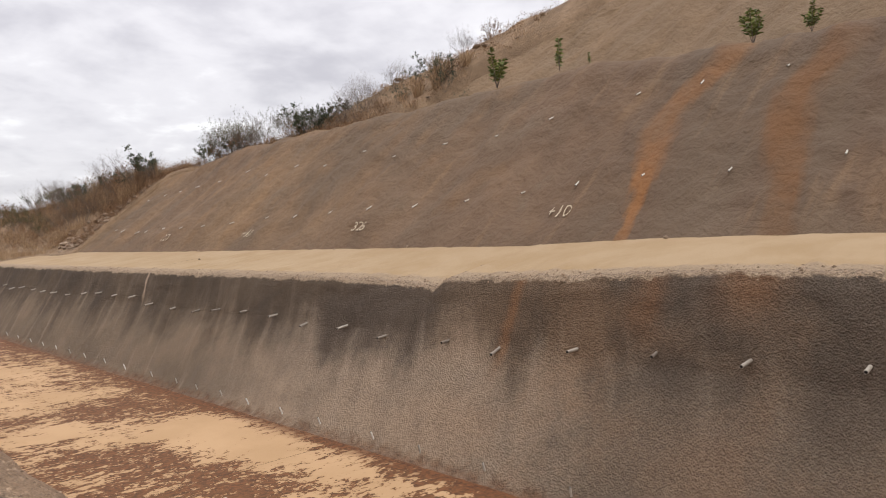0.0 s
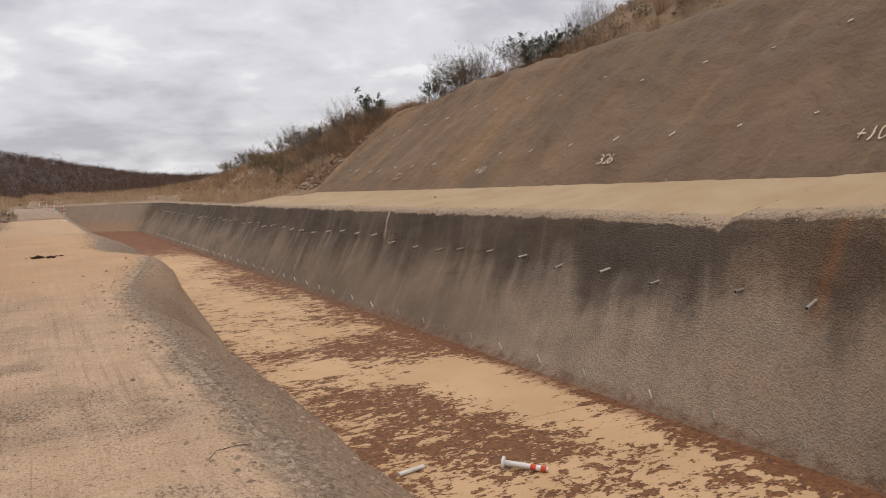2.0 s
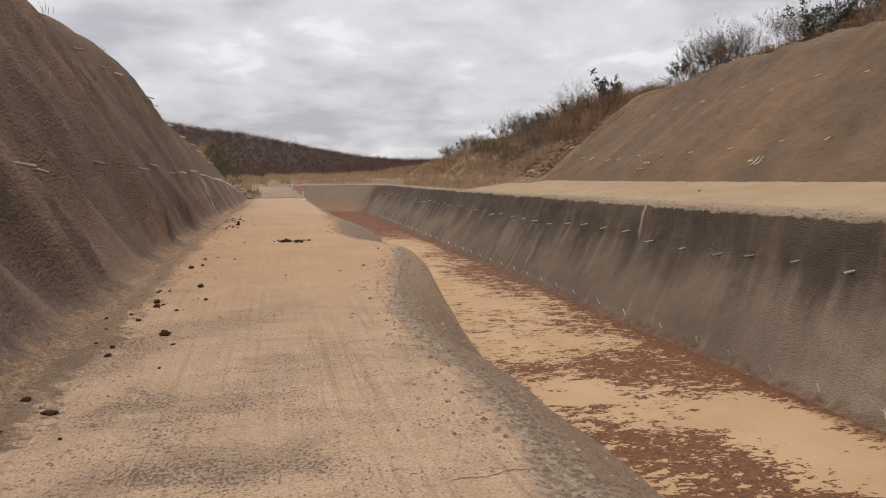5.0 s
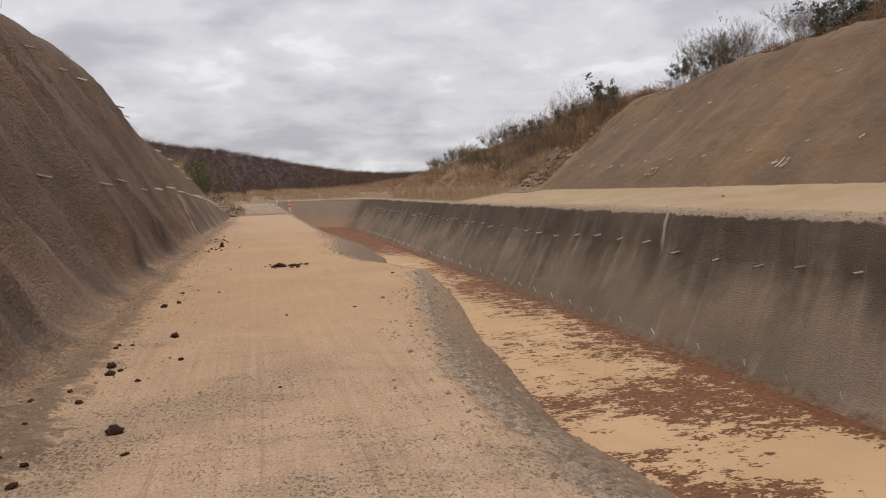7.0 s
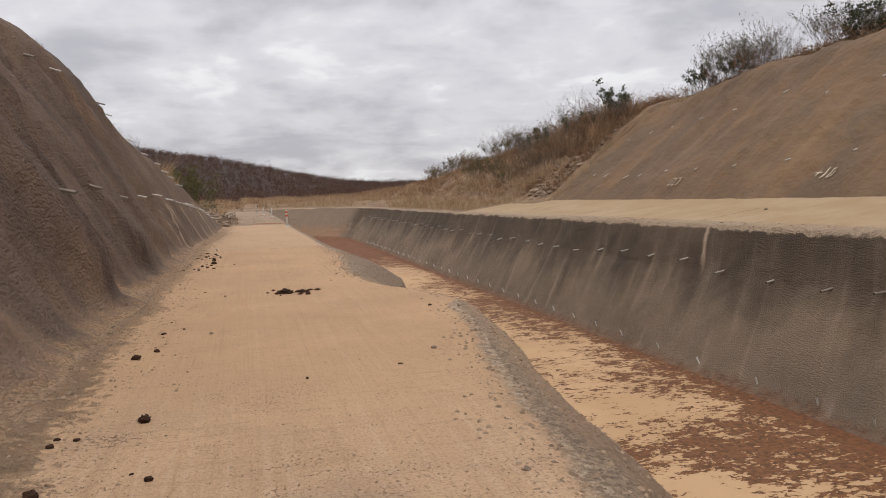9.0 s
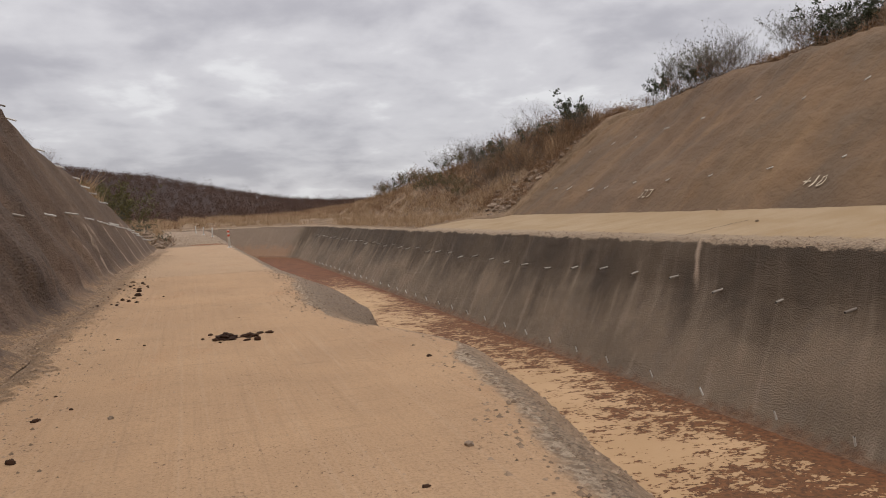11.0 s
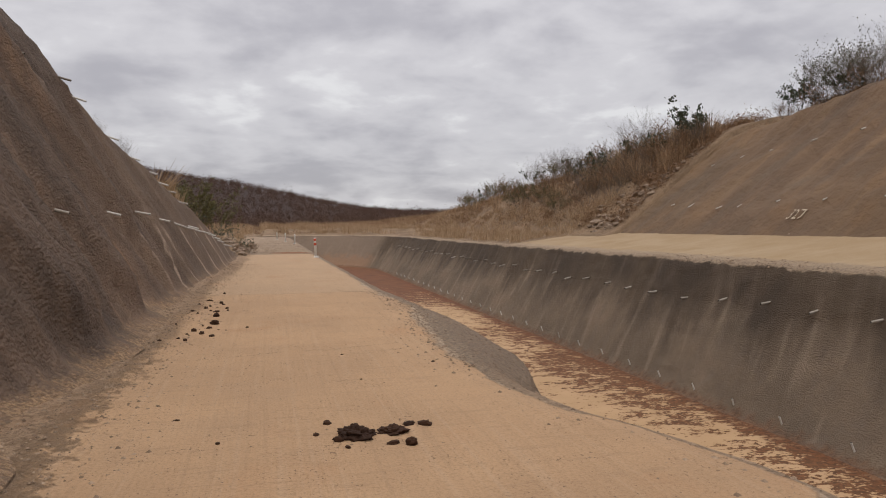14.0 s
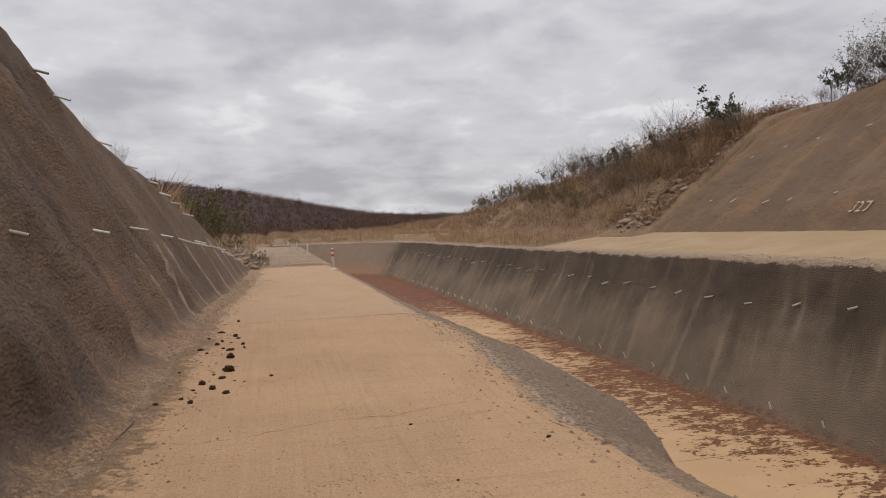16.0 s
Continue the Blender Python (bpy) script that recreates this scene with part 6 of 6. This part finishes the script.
def delineator(label, foot=True, bands=1):
    root = tagged(new("delineator_post"), label, "delineator")
    tube_ = part("tube", ring_bm(((0.02, 0.054), (0.80, 0.052), (0.84, 0.048), (0.85, 0.02))), M_POST, root)
    for i in range(bands):
        h = 0.77 - 0.19 * i
        part("band", ring_bm(((h - 0.051, 0.0525), (h - 0.05, 0.057), (h + 0.05, 0.057), (h + 0.051, 0.0525))), M_ORANGE, tube_, "red reflective band")
    if foot:
        part("base", ring_bm(((0.0, 0.12), (0.03, 0.12), (0.04, 0.10), (0.05, 0.05))), M_POST, root)
    return root


post = delineator("white plastic delineator post with two red bands at the road edge", True, 2)
plain_post = delineator("plain white plastic delineator post at the edge of the track", True, 0)
for i, (x, y, lean) in enumerate(((1.55, 50.6, -3), (1.45, 71.0, 2), (1.0, 78.0, -2), (0.5, 86.0, 3))):
    m = pose(x, y, road_z(min(x, rim_x(y)), y) if y < 54 else 0.0, 0, lean, 40 * i)
    if i == 0:
        post.matrix_basis = m
    else:
        copy_thing(plain_post, m @ Matrix.Diagonal((0.9, 0.9, 0.78, 1)))
for o in (*plain_post.children_recursive, plain_post):
    bpy.data.objects.remove(o)
fallen = delineator("white delineator post with orange bands lying on the canal floor", True, 2)
fallen.matrix_basis = Matrix.Translation((7.08, 13.29, FLOOR_Z + 0.11)) @ Euler((0, radians(93), radians(-50))).to_matrix().to_4x4()
scrap = new("pipe_offcut", pipe_mesh("pipe_offcut", 0.55, 0.04))
scrap.matrix_world = pose(5.33, 14.03, FLOOR_Z + 0.05, 0, 0, 8)
tagged(scrap, "dirty white plastic pipe offcut lying on the canal floor", "pipe")

# painted station marks on the tall slope


def station_mark(text, yc, zc, height):
    cu = bpy.data.curves.new("mark", "FONT")
    cu.body, cu.size, cu.align_x, cu.shear = text, height * 1.35, "CENTER", 0.04
    cu.resolution_u, cu.offset = 3, -0.003
    tmp = new("mark_source", cu)
    dg = bpy.context.evaluated_depsgraph_get()
    src = bpy.data.meshes.new_from_object(tmp.evaluated_get(dg))
    bm = bmesh.new()
    bm.from_mesh(src)
    bmesh.ops.subdivide_edges(bm, edges=[e for e in bm.edges if e.calc_length() > 0.06], cuts=3)
    bmesh.ops.triangulate(bm, faces=bm.faces[:])
    for v in bm.verts:
        a, b = v.co.x + 0.02 * math.sin(9 * v.co.y), v.co.y
        q = face_u(east_slope_point, yc - a * 1.12, zc + b * 0.98)
        v.co = Vector((q[0] - 0.045, q[1], q[2] + 0.038))
    me = bpy.data.meshes.new("station_mark")
    bm.to_mesh(me)
    bm.free()
    me.materials.append(M_PAINT)
    bpy.data.objects.remove(tmp)
    bpy.data.curves.remove(cu)
    return tagged(new("station_mark", me), "hand-painted cream station number %s on the slope" % text, "painted number", "painted station numbers")


for text, yc, zc in (("+10", 13.88, 2.04), ("326", 24.0, 1.78), ("+10", 33.75, 1.62), ("327", 43.4, 1.50)):
    station_mark(text, yc, zc, 0.41)


def crack(pts, width):
    """A thin open crack across the road slab."""
    r = random.Random(int(pts[0][1] * 10))
    line = []
    for (xa, ya), (xb, yb) in zip(pts, pts[1:]):
        n = max(2, int(math.hypot(xb - xa, yb - ya) / 0.06))
        line += [(xa + (xb - xa) * i / n + r.uniform(-0.012, 0.012), ya + (yb - ya) * i / n + r.uniform(-0.02, 0.02)) for i in range(n)]
    verts, faces = [], []
    for i, (x, y) in enumerate(line):
        w = width * (0.25 + 0.9 * r.random()) * (0.3 if i in (0, len(line) - 1) else 1)
        verts += [(x, y - w, road_z(x, y) + 0.004), (x, y + w, road_z(x, y) + 0.004)]
        if i:
            b = 2 * i
            faces.append((b - 2, b, b + 1, b - 1))
    mesh_object("crack", verts, faces, M_CRACK, False, None, road_root)


def bench_seam(pts, width):
    """A construction seam across the bench."""
    verts, faces = [], []
    for i, (u, y) in enumerate(pts):
        p = bench_point(u, y)[0]
        verts += [(p[0], p[1] - width, p[2] + 0.006), (p[0], p[1] + width, p[2] + 0.006)]
        if i:
            b = 2 * i
            faces.append((b - 2, b, b + 1, b - 1))
    mesh_object("seam", verts, faces, M_CRACK, False, None, bpy.data.objects["bench"])


bench_seam([(0.03 + 0.6 * i / 12, 14.0 - 0.25 * math.sin(i * 0.5) + rnd.uniform(-0.04, 0.04)) for i in range(13)], 0.014)
bench_seam([(0.05 + 0.5 * i / 12, 34.3 - 0.5 * i / 12 + rnd.uniform(-0.04, 0.04)) for i in range(13)], 0.02)
for u, y, s in ((0.9, 9.5, 0.14), (0.95, 14.6, 0.12), (0.93, 20.2, 0.16), (0.9, 24.7, 0.10), (0.94, 29.8, 0.15), (0.5, 33.2, 0.12), (0.92, 37.5, 0.14), (0.95, 43.0, 0.16)):
    p = bench_point(u, y)[0]
    lay(ROCKS[int(y) % 8], "stone", p[0], p[1], p[2] - 0.01, s, "brown broken stone lying on the concrete bench", "stone", "stones on the bench")
crack(((-1.39, 27.07), (-0.94, 27.14), (-0.67, 27.26), (-0.3, 27.38), (0.12, 27.33), (0.71, 27.53), (1.1, 27.62)), 0.004)
crack(((1.33, 27.22), (1.31, 26.89), (1.37, 26.68), (1.46, 26.5)), 0.016)
crack(((0.8, 6.84), (0.89, 7.08), (1.03, 7.09), (1.20, 7.21)), 0.010)
crack(((0.39, 9.92), (0.65, 9.95), (1.02, 10.01), (1.20, 10.13)), 0.003)

# crumbs of stone along the toe of the west slope, the rim and over the slab
CRUMB = ((1, 0, 0), (-1, 0, 0), (0, 1, 0), (0, -1, 0), (0, 0, 0.8), (0, 0, -0.5))
CF = ((0, 2, 4), (2, 1, 4), (1, 3, 4), (3, 0, 4), (2, 0, 5), (1, 2, 5), (3, 1, 5), (0, 3, 5))


def crumbs(name, n, place, smin, smax, label):
    verts, faces = [], []
    for _ in range(n):
        x, y, z = place()
        s, w = smin * (smax / smin) ** (rnd.random() ** 2), rnd.uniform(0, 6.28)
        b = len(verts)
        for cx, cy, cz in CRUMB:
            j = rnd.uniform(0.6, 1.25) * s
            verts.append((x + (cx * math.cos(w) - cy * math.sin(w)) * j, y + (cx * math.sin(w) + cy * math.cos(w)) * j, z + cz * j * 0.8))
        faces += [tuple(b + i for i in f) for f in CF]
    tagged(mesh_object(name, verts, faces, M_PEBBLE, False), label, "gravel", kind="stuff")


def at_toe():
    y = 4 + 42 * rnd.random() ** 0.8
    x = toe_west(y) + 0.02 + abs(rnd.gauss(0, 0.50))
    return x, y, road_z(x, y)


def at_rim():
    y = 3 + 32 * rnd.random() ** 1.7
    if 21.8 < y < 25.8 and rnd.random() < 0.75:
        y = 27.2 + 6 * rnd.random()
    if rnd.random() < 0.5:
        return near_wall_point(0.45 * rnd.random() ** 1.3, y)[0]
    x = rim_x(y) + 0.03 - abs(rnd.gauss(0, 0.26))
    return x, y, road_z(x, y)


def at_lip():
    y = 3 + 42 * rnd.random()
    u = rnd.uniform(0.86, 1.06)
    if u <= 1:
        p = east_wall_point(u, y)[0]
    else:
        p = bench_point((u - 1) * 1.6, y)[0]
    return p


def on_slab():
    y = 3 + 34 * rnd.random()
    x = rnd.uniform(-2.1, rim_x(y) - 0.1)
    return x, y, road_z(x, y)


crumbs("toe_gravel", 14000, at_toe, 0.005, 0.024, "loose crumbs of sprayed concrete along the slope foot")
crumbs("rim_gravel", 11000, at_rim, 0.005, 0.032, "loose gravel along the canal rim")
crumbs("lip_rubble", 3200, at_lip, 0.010, 0.055, "pale broken crumbs of concrete along the canal lip")
crumbs("track_stones", 900, lambda: (lambda x, y: (x, y, road_z(x, y)))(rnd.uniform(-1.7, 1.5), 54.2 + 24 * rnd.random() ** 1.5), 0.012, 0.06, "grey loose stones over the gravel track")
crumbs("slab_gravel", 4500, on_slab, 0.003, 0.012, "fine gravel scattered over the road slab")
